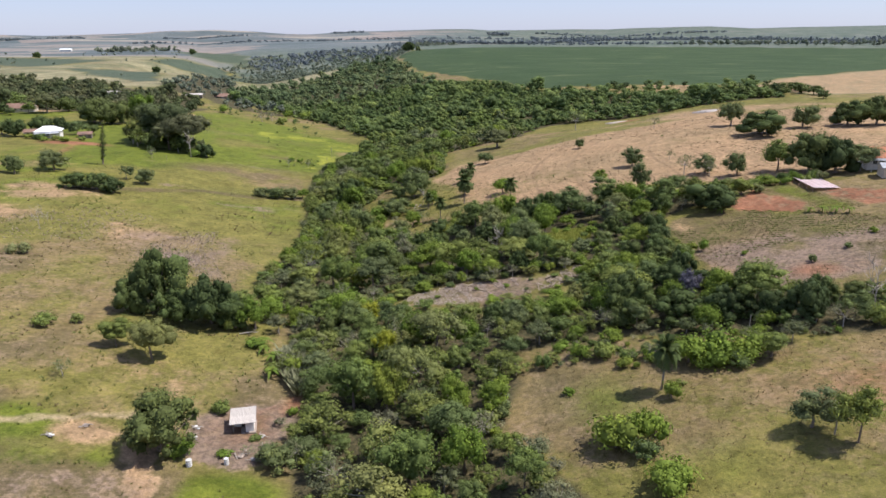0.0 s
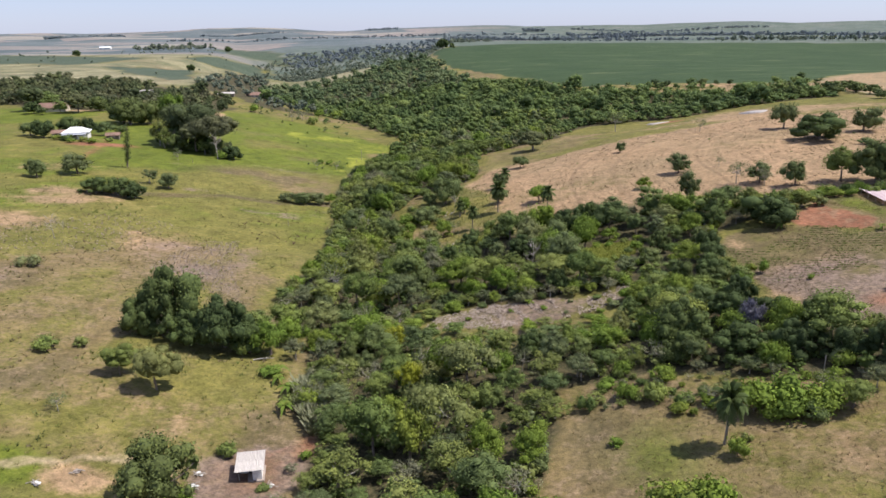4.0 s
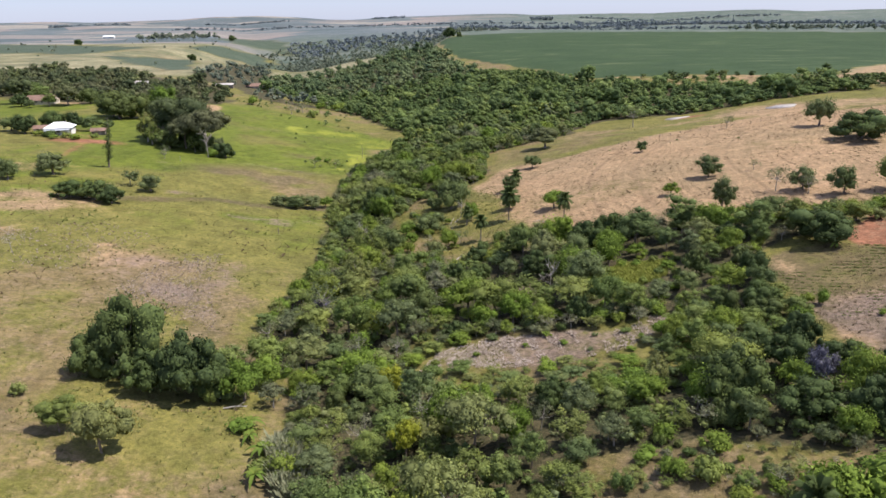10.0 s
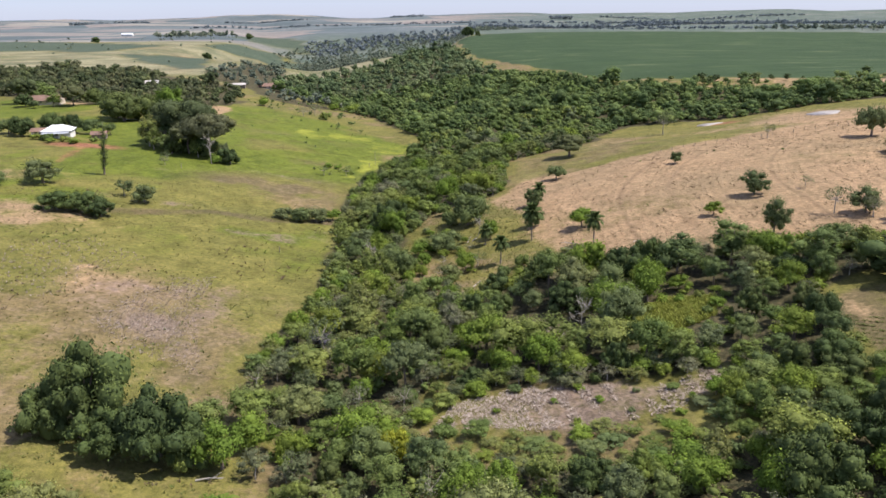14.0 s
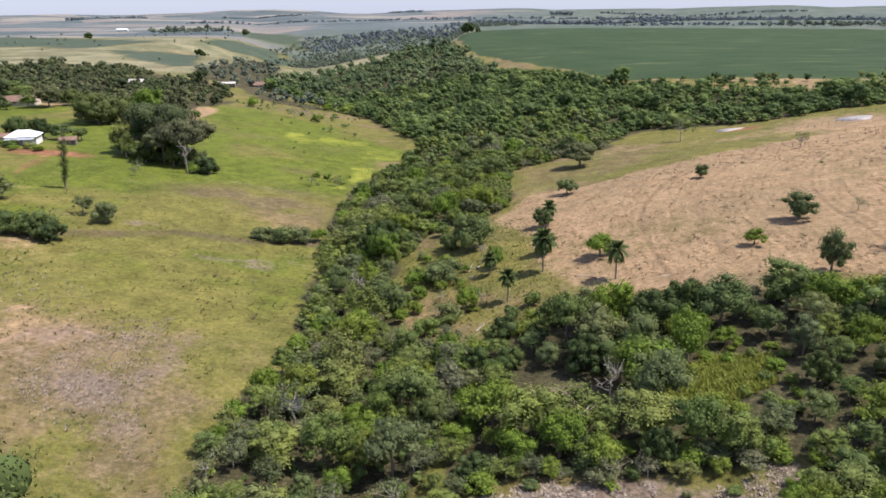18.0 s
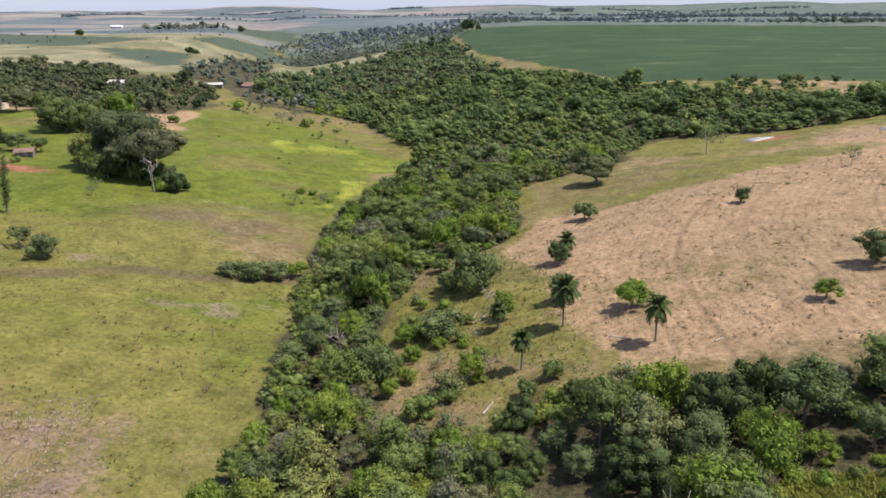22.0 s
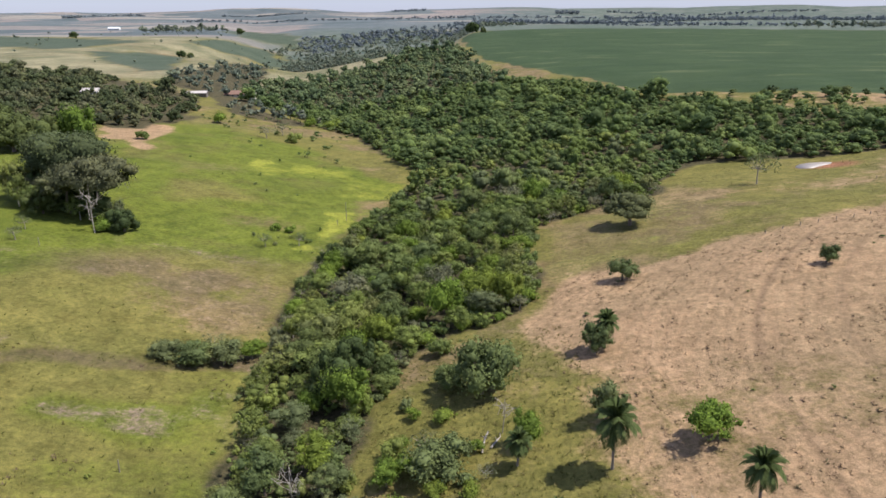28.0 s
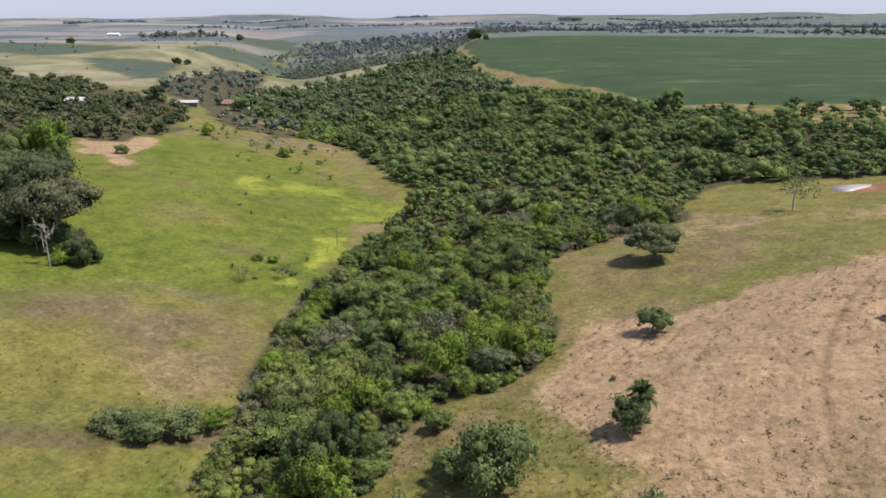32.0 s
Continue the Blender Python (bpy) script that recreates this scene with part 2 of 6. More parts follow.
GARDEN = [(76, 170), (84, 172), (88, 145), (77, 144), (80, 153)]
DEBRIS = [(-10, 131), (-7, 138), (1, 141), (9, 139), (17, 138), (23, 137), (29, 140), (30, 136), (22, 130), (16, 129), (5, 129), (-2, 131)]
OPENING = [(16, 146), (21, 161), (27, 166), (37, 164), (35, 148), (25, 142)]
YELLOW = [(19, 155), (22, 160), (27, 164), (35, 162), (33, 155), (25, 151)]
LUSH = [(-98, 392), (-61, 407), (-44, 381), (-48, 347), (-51, 300), (-60, 298), (-64, 325), (-80, 355)]
BARE_YARD = [(-180, 436), (-164, 446), (-148, 434), (-137, 386), (-160, 402)]
GREY_PATCH = [(-69, 165), (-66, 178), (-59, 183), (-57, 171), (-54, 160), (-49, 151), (-46, 141), (-51, 143), (-60, 146), (-69, 153)]
HUT_YARD = [(-33, 78), (-33, 88), (-30, 92), (-23, 96), (-20, 94), (-20, 88), (-22, 80), (-25, 76)]
TRACK = [(-35.2, 60), (-36.4, 69), (-39.4, 78), (-40, 85), (-37, 85), (-36.4, 79), (-32.0, 70), (-30.8, 60)]
DARK_A = [(-1055, 1464), (-895, 1435), (-684, 1296), (-521, 1181), (-527, 1039), (-518, 953), (-637, 1035), (-760, 990), (-1000, 1150)]
DARK_B = [(-487, 947), (-451, 1010), (-405, 1095), (-274, 704), (-284, 682), (-346, 750), (-461, 920)]
DARK_C = [(-489, 1200), (-482, 1340), (-438, 1390), (-370, 1368), (-316, 1312), (-411, 1246), (-434, 1208)]
DARK_D = [(-629, 1734), (-600, 1900), (-402, 1572), (-345, 1438), (-427, 1494), (-490, 1482)]
SOUTH_E = [(16, 56), (12, 73), (8, 79), (11, 92), (14, 102), (24, 104), (28, 103), (49, 93), (84, 86), (120, 80), (120, 40), (20, 40)]
YELLOW_BANK = [(-60, 338), (-50, 346), (-47, 327), (-50, 316), (-52, 306), (-53, 298), (-57, 300), (-56, 320)]
BRIGHT_BAND = [(-94, 392), (-64, 412), (-44, 384), (-44, 362), (-56, 352), (-76, 368)]
DITCH = [(-125, 208), (-99, 218), (-88, 223), (-79, 230), (-69, 233), (-55, 237), (-46, 240)]
HUT_PATH = [(-75, 72), (-56.4, 81.2), (-49.5, 84.2), (-41.9, 86.9), (-33, 87)]
VALLEY_SLOPE = [(-150, 930), (-140, 1100), (-150, 1290), (-250, 1320), (-350, 1310), (-345, 1160), (-300, 960), (-235, 920)]
GOLD_FIELD = [(165, 442), (190, 438), (205, 462), (231, 490), (343, 570), (560, 640), (640, 300), (240, 362), (190, 366), (174, 400)]


# ---- ground ----
def mesh_from(name, verts, faces, materials, face_mat=None, smooth=False):
    """A mesh from arrays of corners and of faces with equal corner counts."""
    me = bpy.data.meshes.new(name)
    verts, faces = np.asarray(verts, np.float32), np.asarray(faces, np.int32)
    n, k = faces.shape
    me.vertices.add(len(verts))
    me.vertices.foreach_set("co", verts.ravel())
    me.loops.add(n * k)
    me.loops.foreach_set("vertex_index", faces.ravel())
    me.polygons.add(n)
    me.polygons.foreach_set("loop_start", np.arange(0, n * k, k, dtype=np.int32))
    for m in materials:
        me.materials.append(m)
    if face_mat is not None:
        me.polygons.foreach_set("material_index", np.asarray(face_mat, np.int32))
    if smooth:
        me.polygons.foreach_set("use_smooth", np.ones(n, bool))
    me.update(calc_edges=True)
    return me


def ground_material():
    m, nt, ln, bs = nodes_of("ground_cover")
    tc = nt.new("ShaderNodeTexCoord")
    p = tc.outputs["Object"]
    big, mid, fine = noise_node(nt, ln, p, 0.035, 4), noise_node(nt, ln, p, 0.22, 6, 0.6), noise_node(nt, ln, p, 1.6, 6, 0.65)
    grain = noise_node(nt, ln, p, 7.0, 5, 0.7)

    def layer(dark, light, src, lo=0.38, hi=0.62):
        r = ramp_node(nt, [(lo, dark), (hi, light)])
        ln.new(src, r.inputs[0])
        return r.outputs[0]

    patch = math_node(nt, ln, "MULTIPLY_ADD", mid, 0.6)
    ln.new(math_node(nt, ln, "MULTIPLY", fine, 0.4), patch.node.inputs[2])
    # pasture: green grass with straw-coloured and bare spots
    green = layer((0.098, 0.098, 0.026), (0.194, 0.176, 0.054), patch, 0.34, 0.64)
    straw = layer((0.114, 0.090, 0.043), (0.216, 0.166, 0.084), patch, 0.34, 0.64)
    col = mix_node(nt, ln, 0.0, green, straw)
    a1, a2, a3, a4 = (nt.new("ShaderNodeAttribute") for _ in range(4))
    a1.attribute_name, a2.attribute_name, a3.attribute_name, a4.attribute_name = "cover_a", "cover_b", "cover_c", "cover_d"
    w = []
    for a in (a1, a2, a3, a4):
        s = nt.new("ShaderNodeSeparateColor")
        ln.new(a.outputs["Color"], s.inputs[0])
        w += list(s.outputs)

    def ragged(weight, amount=0.55, src=patch):
        """The edge of a cover broken up by the grain of the ground."""
        off = math_node(nt, ln, "MULTIPLY", math_node(nt, ln, "SUBTRACT", src, 0.5), amount * 2)
        x = math_node(nt, ln, "ADD", weight, off)
        n = nt.new("ShaderNodeMapRange")
        n.interpolation_type = "SMOOTHSTEP"
        n.inputs["From Min"].default_value, n.inputs["From Max"].default_value = 0.3, 0.7
        ln.new(x, n.inputs["Value"])
        return n.outputs[0]

    dry, lush, bare, red, soy, litter, grey, pale, far, bright, rank, path = w
    col = mix_node(nt, ln, ragged(dry, 0.8), col, straw)
    col = mix_node(nt, ln, ragged(lush, 0.5), col, layer((0.064, 0.091, 0.012), (0.156, 0.178, 0.029), patch, 0.32, 0.70))
    # yellow-green young grass, rank brown growth and trodden paths
    col = mix_node(nt, ln, ragged(bright, 0.35), col, layer((0.160, 0.190, 0.028), (0.265, 0.275, 0.046), patch, 0.32, 0.70))
    col = mix_node(nt, ln, ragged(rank, 0.6), col, layer((0.080, 0.070, 0.034), (0.165, 0.130, 0.070), patch, 0.34, 0.66))
    col = mix_node(nt, ln, ragged(path, 0.3), col, layer((0.230, 0.185, 0.120), (0.360, 0.290, 0.195), patch, 0.34, 0.66))
    col = mix_node(nt, ln, ragged(pale, 0.6), col, layer((0.130, 0.140, 0.084), (0.270, 0.250, 0.160), noise_node(nt, ln, p, 0.02, 5, 0.6)))
    col = mix_node(nt, ln, ragged(bare, 0.6), col, layer((0.205, 0.142, 0.086), (0.380, 0.264, 0.164), patch, 0.33, 0.64))
    # plough lines that follow the slope of the bare field
    xyz = nt.new("ShaderNodeSeparateXYZ")
    ln.new(p, xyz.inputs[0])
    up = math_node(nt, ln, "MAXIMUM", math_node(nt, ln, "SUBTRACT", xyz.outputs[1], 215.0), 0.0)
    arc = math_node(nt, ln, "SUBTRACT", xyz.outputs[0], math_node(nt, ln, "MULTIPLY", math_node(nt, ln, "MULTIPLY", up, up), 0.0075))
    arc = math_node(nt, ln, "ADD", arc, math_node(nt, ln, "MULTIPLY", mid, 1.6))
    furrow = math_node(nt, ln, "MULTIPLY", math_node(nt, ln, "SINE", math_node(nt, ln, "MULTIPLY", arc, 2.9)), math_node(nt, ln, "MULTIPLY", bare, mid))
    col = mix_node(nt, ln, math_node(nt, ln, "MULTIPLY", math_node(nt, ln, "MAXIMUM", furrow, 0.0), math_node(nt, ln, "MULTIPLY", big, 0.7)), col, (0.20, 0.125, 0.075))
    for place, wide in ((29.0, 1.3), (41.0, 1.1), (66.0, 0.8)):
        gap = math_node(nt, ln, "ABSOLUTE", math_node(nt, ln, "SUBTRACT", arc, place))
        band = math_node(nt, ln, "SUBTRACT", 1.0, math_node(nt, ln, "DIVIDE", gap, wide), True)
        col = mix_node(nt, ln, math_node(nt, ln, "MULTIPLY", math_node(nt, ln, "MULTIPLY", band, bare), math_node(nt, ln, "MULTIPLY", fine, 1.1), True), col, (0.17, 0.115, 0.075))
    col = mix_node(nt, ln, ragged(grey, 0.7), col, layer((0.112, 0.084, 0.070), (0.262, 0.196, 0.162), fine, 0.32, 0.68))
    col = mix_node(nt, ln, ragged(red, 0.3), col, layer((0.17, 0.075, 0.045), (0.31, 0.15, 0.095), patch))
    rows = nt.new("ShaderNodeMapping")
    rows.inputs["Rotation"].default_value, rows.inputs["Scale"].default_value = (0, 0, radians(8)), (0.05, 0.22, 1)
    ln.new(p, rows.inputs[0])
    streak = noise_node(nt, ln, rows.outputs[0], 0.35, 5, 0.6)
    soy_col = layer((0.026, 0.050, 0.020), (0.050, 0.078, 0.034), streak, 0.3, 0.75)
    worn = ramp_node(nt, [(0.60, (0, 0, 0)), (0.68, (1, 1, 1))])
    ln.new(streak, worn.inputs[0])
    soy_col = mix_node(nt, ln, math_node(nt, ln, "MULTIPLY", worn.outputs[0], 0.5), soy_col, (0.12, 0.14, 0.07))
    # the crop turns paler and greyer from x = -160 westwards
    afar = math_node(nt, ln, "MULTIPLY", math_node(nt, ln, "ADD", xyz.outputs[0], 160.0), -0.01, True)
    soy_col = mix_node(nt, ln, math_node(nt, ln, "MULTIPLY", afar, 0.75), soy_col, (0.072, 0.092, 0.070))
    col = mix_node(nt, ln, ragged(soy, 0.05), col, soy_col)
    col = mix_node(nt, ln, ragged(litter, 0.5), col, layer((0.040, 0.042, 0.022), (0.105, 0.088, 0.050), fine))
    # distance: fields of many colours, with bluish haze mixed into them
    cells = nt.new("ShaderNodeTexVoronoi")
    mp = nt.new("ShaderNodeMapping")
    mp.inputs["Scale"].default_value, mp.inputs["Rotation"].default_value = (0.0034, 0.0062, 0), (0, 0, radians(24))
    ln.new(p, mp.inputs[0])
    ln.new(mp.outputs[0], cells.inputs["Vector"])
    cells.inputs["Scale"].default_value = 1.0
    hue = nt.new("ShaderNodeSeparateColor")
    ln.new(cells.outputs["Color"], hue.inputs[0])
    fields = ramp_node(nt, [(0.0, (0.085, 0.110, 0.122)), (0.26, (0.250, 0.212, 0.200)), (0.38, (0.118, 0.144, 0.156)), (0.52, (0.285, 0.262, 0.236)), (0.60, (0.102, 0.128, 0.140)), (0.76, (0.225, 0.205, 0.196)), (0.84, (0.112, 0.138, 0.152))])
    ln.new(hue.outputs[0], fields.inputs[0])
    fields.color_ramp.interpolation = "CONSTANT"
    # blue-grey noise puts more of that haze into the field colours
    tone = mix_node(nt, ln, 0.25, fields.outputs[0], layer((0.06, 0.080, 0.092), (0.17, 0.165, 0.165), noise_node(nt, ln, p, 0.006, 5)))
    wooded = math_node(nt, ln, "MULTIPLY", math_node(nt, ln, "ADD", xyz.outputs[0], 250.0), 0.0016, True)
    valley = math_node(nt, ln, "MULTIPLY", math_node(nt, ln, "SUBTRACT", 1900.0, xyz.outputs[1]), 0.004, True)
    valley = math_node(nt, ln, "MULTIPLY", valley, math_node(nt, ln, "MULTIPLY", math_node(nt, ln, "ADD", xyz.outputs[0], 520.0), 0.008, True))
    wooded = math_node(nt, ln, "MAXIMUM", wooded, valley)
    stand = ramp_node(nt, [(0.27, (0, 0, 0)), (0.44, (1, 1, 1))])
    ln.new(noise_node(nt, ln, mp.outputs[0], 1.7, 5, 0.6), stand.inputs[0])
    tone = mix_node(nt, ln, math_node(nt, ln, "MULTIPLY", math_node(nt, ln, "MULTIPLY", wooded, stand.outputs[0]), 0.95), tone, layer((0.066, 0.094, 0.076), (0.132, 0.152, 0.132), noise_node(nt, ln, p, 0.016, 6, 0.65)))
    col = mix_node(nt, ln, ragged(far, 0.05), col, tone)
    # trodden and weathered streaks across the grassland
    tread = nt.new("ShaderNodeMapping")
    tread.inputs["Rotation"].default_value, tread.inputs["Scale"].default_value = (0, 0, radians(20)), (0.13, 0.20, 1)
    ln.new(p, tread.inputs[0])
    worn_in = noise_node(nt, ln, tread.outputs[0], 1.0, 7, 0.68)
    browned = ramp_node(nt, [(0.49, (0, 0, 0)), (0.60, (1, 1, 1))])
    ln.new(noise_node(nt, ln, tread.outputs[0], 2.3, 6, 0.7), browned.inputs[0])
    covered = math_node(nt, ln, "ADD", math_node(nt, ln, "ADD", far, soy), math_node(nt, ln, "ADD", bare, litter), True)
    col = mix_node(nt, ln, math_node(nt, ln, "MULTIPLY", browned.outputs[0], math_node(nt, ln, "MULTIPLY", math_node(nt, ln, "SUBTRACT", 1.0, covered), math_node(nt, ln, "SUBTRACT", math_node(nt, ln, "MULTIPLY", dry, 0.95), math_node(nt, ln, "MULTIPLY", lush, 0.8), True))), col, layer((0.150, 0.112, 0.072), (0.275, 0.205, 0.138), fine))
    wear = ramp_node(nt, [(0.34, (0.76, 0.74, 0.70)), (0.50, (1.0, 1.0, 1.0)), (0.68, (1.16, 1.14, 1.10))])
    ln.new(worn_in, wear.inputs[0])
    col = mix_node(nt, ln, math_node(nt, ln, "MULTIPLY", math_node(nt, ln, "SUBTRACT", 1.0, math_node(nt, ln, "ADD", math_node(nt, ln, "ADD", far, soy), math_node(nt, ln, "MULTIPLY", bare, 0.7), True), True), 0.85), col, wear.outputs[0], "MULTIPLY")
    # grain at the size of tussocks
    g = ramp_node(nt, [(0.3, (0.55, 0.57, 0.55)), (0.7, (1.32, 1.30, 1.28))])
    ln.new(grain, g.inputs[0])
    col = mix_node(nt, ln, 0.8, col, g.outputs[0], "MULTIPLY")
    # clumps of a stride or less: rank tufts and thin places
    clump = noise_node(nt, ln, p, 0.95, 6, 0.75)
    gc = ramp_node(nt, [(0.36, (0.62, 0.64, 0.60)), (0.52, (1.0, 1.0, 1.0)), (0.66, (1.26, 1.22, 1.18))])
    ln.new(clump, gc.inputs[0])
    col = mix_node(nt, ln, math_node(nt, ln, "SUBTRACT", 0.85, math_node(nt, ln, "ADD", far, soy, True), True), col, gc.outputs[0], "MULTIPLY")
    g2 = ramp_node(nt, [(0.3, (0.82, 0.85, 0.80)), (0.7, (1.14, 1.10, 1.06))])
    ln.new(big, g2.inputs[0])
    col = mix_node(nt, ln, 0.9, col, g2.outputs[0], "MULTIPLY")
    ln.new(col, bs.inputs["Base Color"])
    bs.inputs["Roughness"].default_value = 0.95
    bs.inputs["Specular IOR Level"].default_value = 0.15
    bp = nt.new("ShaderNodeBump")
    bp.inputs["Strength"].default_value, bp.inputs["Distance"].default_value = 0.7, 0.25
    ln.new(math_node(nt, ln, "ADD", math_node(nt, ln, "MULTIPLY", fine, 1.0), math_node(nt, ln, "ADD", math_node(nt, ln, "MULTIPLY", grain, 0.35), math_node(nt, ln, "MULTIPLY", furrow, -0.3))), bp.inputs["Height"])
    ln.new(bp.outputs[0], bs.inputs["Normal"])
    return m


def spaced(near_lo, near_hi, step, lo, hi, growth=1.12):
    mid = list(np.arange(near_lo, near_hi + 0.01, step))
    s, a = step, near_hi
    up = []
    while a < hi:
        s = min(s * growth, 160)
        a += s
        up.append(min(a, hi))
    s, a, down = step, near_lo, []
    while a > lo:
        s = min(s * growth, 160)
        a -= s
        down.append(max(a, lo))
    return np.array(down[::-1] + mid + up)


def build_ground():
    xs, ys = spaced(-190, 150, 2.1, -3700, 3700, 1.08), spaced(50, 470, 2.1, -2500, 4880, 1.055)
    gx, gy = np.meshgrid(xs, ys)
    x, y = gx.ravel(), gy.ravel()
    nx, ny = len(xs), len(ys)
    i = np.arange(nx * ny).reshape(ny, nx)
    faces = np.stack([i[:-1, :-1], i[:-1, 1:], i[1:, 1:], i[1:, :-1]], -1).reshape(-1, 4)
    me = mesh_from("ground", np.stack([x, y, land(x, y)], -1), faces, [ground_material()], smooth=True)

    def cover(poly, soft=3.0):
        return ease(-soft, soft, inside(poly, x, y) + soft * 0.8 * value_noise(x, y, 9, 11))

    def spot(cx, cy, rx, ry):
        return np.exp(-((x - cx) / rx) ** 2 - ((y - cy) / ry) ** 2)
    b1, b2, b3 = value_noise(x, y, 26, 21), value_noise(x, y, 55, 22), value_noise(x, y, 120, 23)
    west = ease(5, -15, x - stream_x(y))
    near = ease(640, 480, y)
    b0 = value_noise(x, y, 7, 24)

    def along(pts, wide):
        best = np.full(x.shape, 1e9)
        for (ax, ay), (bx, by) in zip(pts, pts[1:]):
            ex, ey = bx - ax, by - ay
            t = np.clip(((x - ax) * ex + (y - ay) * ey) / (ex * ex + ey * ey), 0, 1)
            best = np.minimum(best, np.hypot(x - ax - t * ex, y - ay - t * ey))
        return ease(wide * 1.6, wide * 0.4, best + 0.5 * b0)

    dry = 0.40 + 0.42 * b1 + 0.30 * b2 + 0.32 * b0
    dry = dry + west * (0.16 * ease(190, 120, y) - 0.15 * ease(150, 190, y) * ease(320, 230, y) + 0.8 * spot(-62, 256, 14, 10) + 0.5 * spot(-70, 272, 22, 6) + 0.25 * spot(-95, 180, 40, 18))
    dry = dry + 0.35 * cover(SOUTH_E) - 0.05 * cover(PASTURE_E, 5)
    lush = np.maximum.reduce([0.95 * cover(LUSH, 9) * (0.9 + 0.4 * b1), 0.9 * spot(-185, 355, 26, 26), (0.56 + 0.40 * b1 + 0.30 * b2 + 0.25 * b0) * west * ease(165, 195, y) * ease(500, 425, y) * (1 - 0.55 * spot(-72, 268, 36, 24))])
    lush = np.maximum.reduce([lush, 0.95 * spot(-57, 81, 10, 6), 0.8 * spot(-52, 73, 12, 6), 1.1 * spot(-26, 72, 8, 4.5), 0.85 * spot(-42, 73, 3.5, 8), 0.6 * spot(20, 84, 9, 12), 0.5 * spot(30, 68, 8, 10)]) + 0.6 * cover(YELLOW, 2) - cover(GREY_PATCH, 5) - cover(PLOT, 2) - 1.5 * cover(TRACK, 1)
    lush = np.where(x > stream_x(y) + 60, 0.35 * lush, lush) + 0.6 * cover(GARDEN, 1.5) + 0.42 * cover(PASTURE_E, 5) * ease(75, 25, x) * (1 + 0.4 * b1)
    bare = np.maximum.reduce([cover(BROWN, 6) * (0.85 + 0.3 * b1), cover(BARE_YARD, 5), 0.54 * cover(FIELD_EDGE, 4) * (0.9 + 0.6 * b1 + 0.3 * b0), 0.30 * cover(PLOT, 2.5) * (1 + b0), 0.8 * spot(-226, 420, 14, 9), cover(TRACK, 1.0), 0.85 * spot(63, 114.5, 8, 5), 0.8 * spot(50.5, 123, 3.5, 6), 0.75 * spot(85, 96, 18, 7),
                              0.75 * spot(-100, 172, 28, 18) * (0.8 + b1 + 0.5 * b0), 0.6 * spot(-44, 112, 16, 6) * (1 + b1), 0.62 * spot(-112, 205, 24, 16) * (1 + 0.6 * b1 + 0.5 * b0), 0.55 * spot(-140, 245, 22, 14) * (1 + 0.6 * b1), 0.35 * spot(-45, 97, 16, 12) * (1 + b0 + b1), 0.95 * spot(-46, 81.5, 5, 3.2), 0.34 * cover(PASTURE_E, 6) * (0.6 + b1), 0.85 * spot(118, 326, 45, 26) * (1 + 0.4 * b1), 0.55 * spot(80, 318, 20, 14), 0.75 * spot(52, 76, 20, 13) * (0.9 + b1)])
    red = np.maximum.reduce([cover(RED_BED, 1.2), 0.8 * cover(RED_YARD, 1.5), 0.8 * spot(-152, 296, 20, 7), 0.5 * along([(-142, 264), (-148, 287), (-154, 306), (-162, 332)], 2.4), 0.26 * cover(PLOT, 2.5) * (1 + 0.6 * b0 + 0.5 * b1), 0.6 * spot(63, 115, 7, 5), 0.34 * cover(HUT_YARD, 2) * (1 + 0.8 * b0), 0.7 * spot(-21.5, 94, 3.5, 4.5), 0.62 * spot(60, 78, 26, 14) * (1 + 0.4 * b1), 0.7 * spot(88, 349, 12, 9)])
    grey = np.maximum.reduce([0.46 * west * near * ease(330, 240, y) * ease(0.15, 0.8, 0.8 * b1 + 0.5 * b0 - 0.2 * b2), 0.6 * spot(-98, 232, 13, 5) * (1 + b0), cover(GREY_PATCH, 10) * (0.6 + 0.35 * b1 + 0.25 * b0), cover(DEBRIS, 3) * (0.75 + 0.3 * b0), 0.9 * cover(HUT_YARD, 2), 0.42 * spot(-82, 235, 30, 5) * (1 + 0.5 * b1), 0.4 * spot(-70, 287, 20, 4) * (1 + b1), 0.9 * spot(5, 158, 7, 6), 0.52 * cover(PLOT, 2) * ease(150, 128, y) * (1 + 0.6 * b0)])
    bright = np.maximum.reduce([0.66 * cover(YELLOW_BANK, 4) * (1 + 0.3 * b0), 0.56 * cover(BRIGHT_BAND, 14) * (0.9 + 0.5 * b1), 0.6 * cover(YELLOW, 2), 0.45 * spot(-57, 81, 10, 6)])
    rank = np.maximum.reduce([0.75 * along(DITCH, 3.2) * (0.9 + 0.5 * b0), 0.55 * spot(-70, 270, 34, 16) * (1 + 0.5 * b1 + 0.5 * b0), 0.6 * spot(-62, 284, 12, 9) * (1 + 0.4 * b0), 0.40 * spot(-110, 370, 22, 16) * (1 + 0.5 * b1),
                              0.5 * spot(-72, 318, 18, 10) * (1 + 0.6 * b1), 0.75 * west * ease(165, 130, y) * ease(-0.35, 0.55, b1 + 0.6 * b0 + 0.3 * b2), 0.72 * cover(PLOT, 2) * (1 + 0.3 * b0) * (1 - 0.5 * spot(62, 115, 8, 6)), 0.5 * cover(SOUTH_E, 4) * (0.9 + 0.7 * b1 + 0.4 * b0)])
    path = np.maximum.reduce([0.62 * along(HUT_PATH, 1.4), 0.9 * cover(TRACK, 1.0)])
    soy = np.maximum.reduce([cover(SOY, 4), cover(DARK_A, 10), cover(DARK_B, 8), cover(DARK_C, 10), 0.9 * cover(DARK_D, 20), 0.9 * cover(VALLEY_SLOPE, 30)])
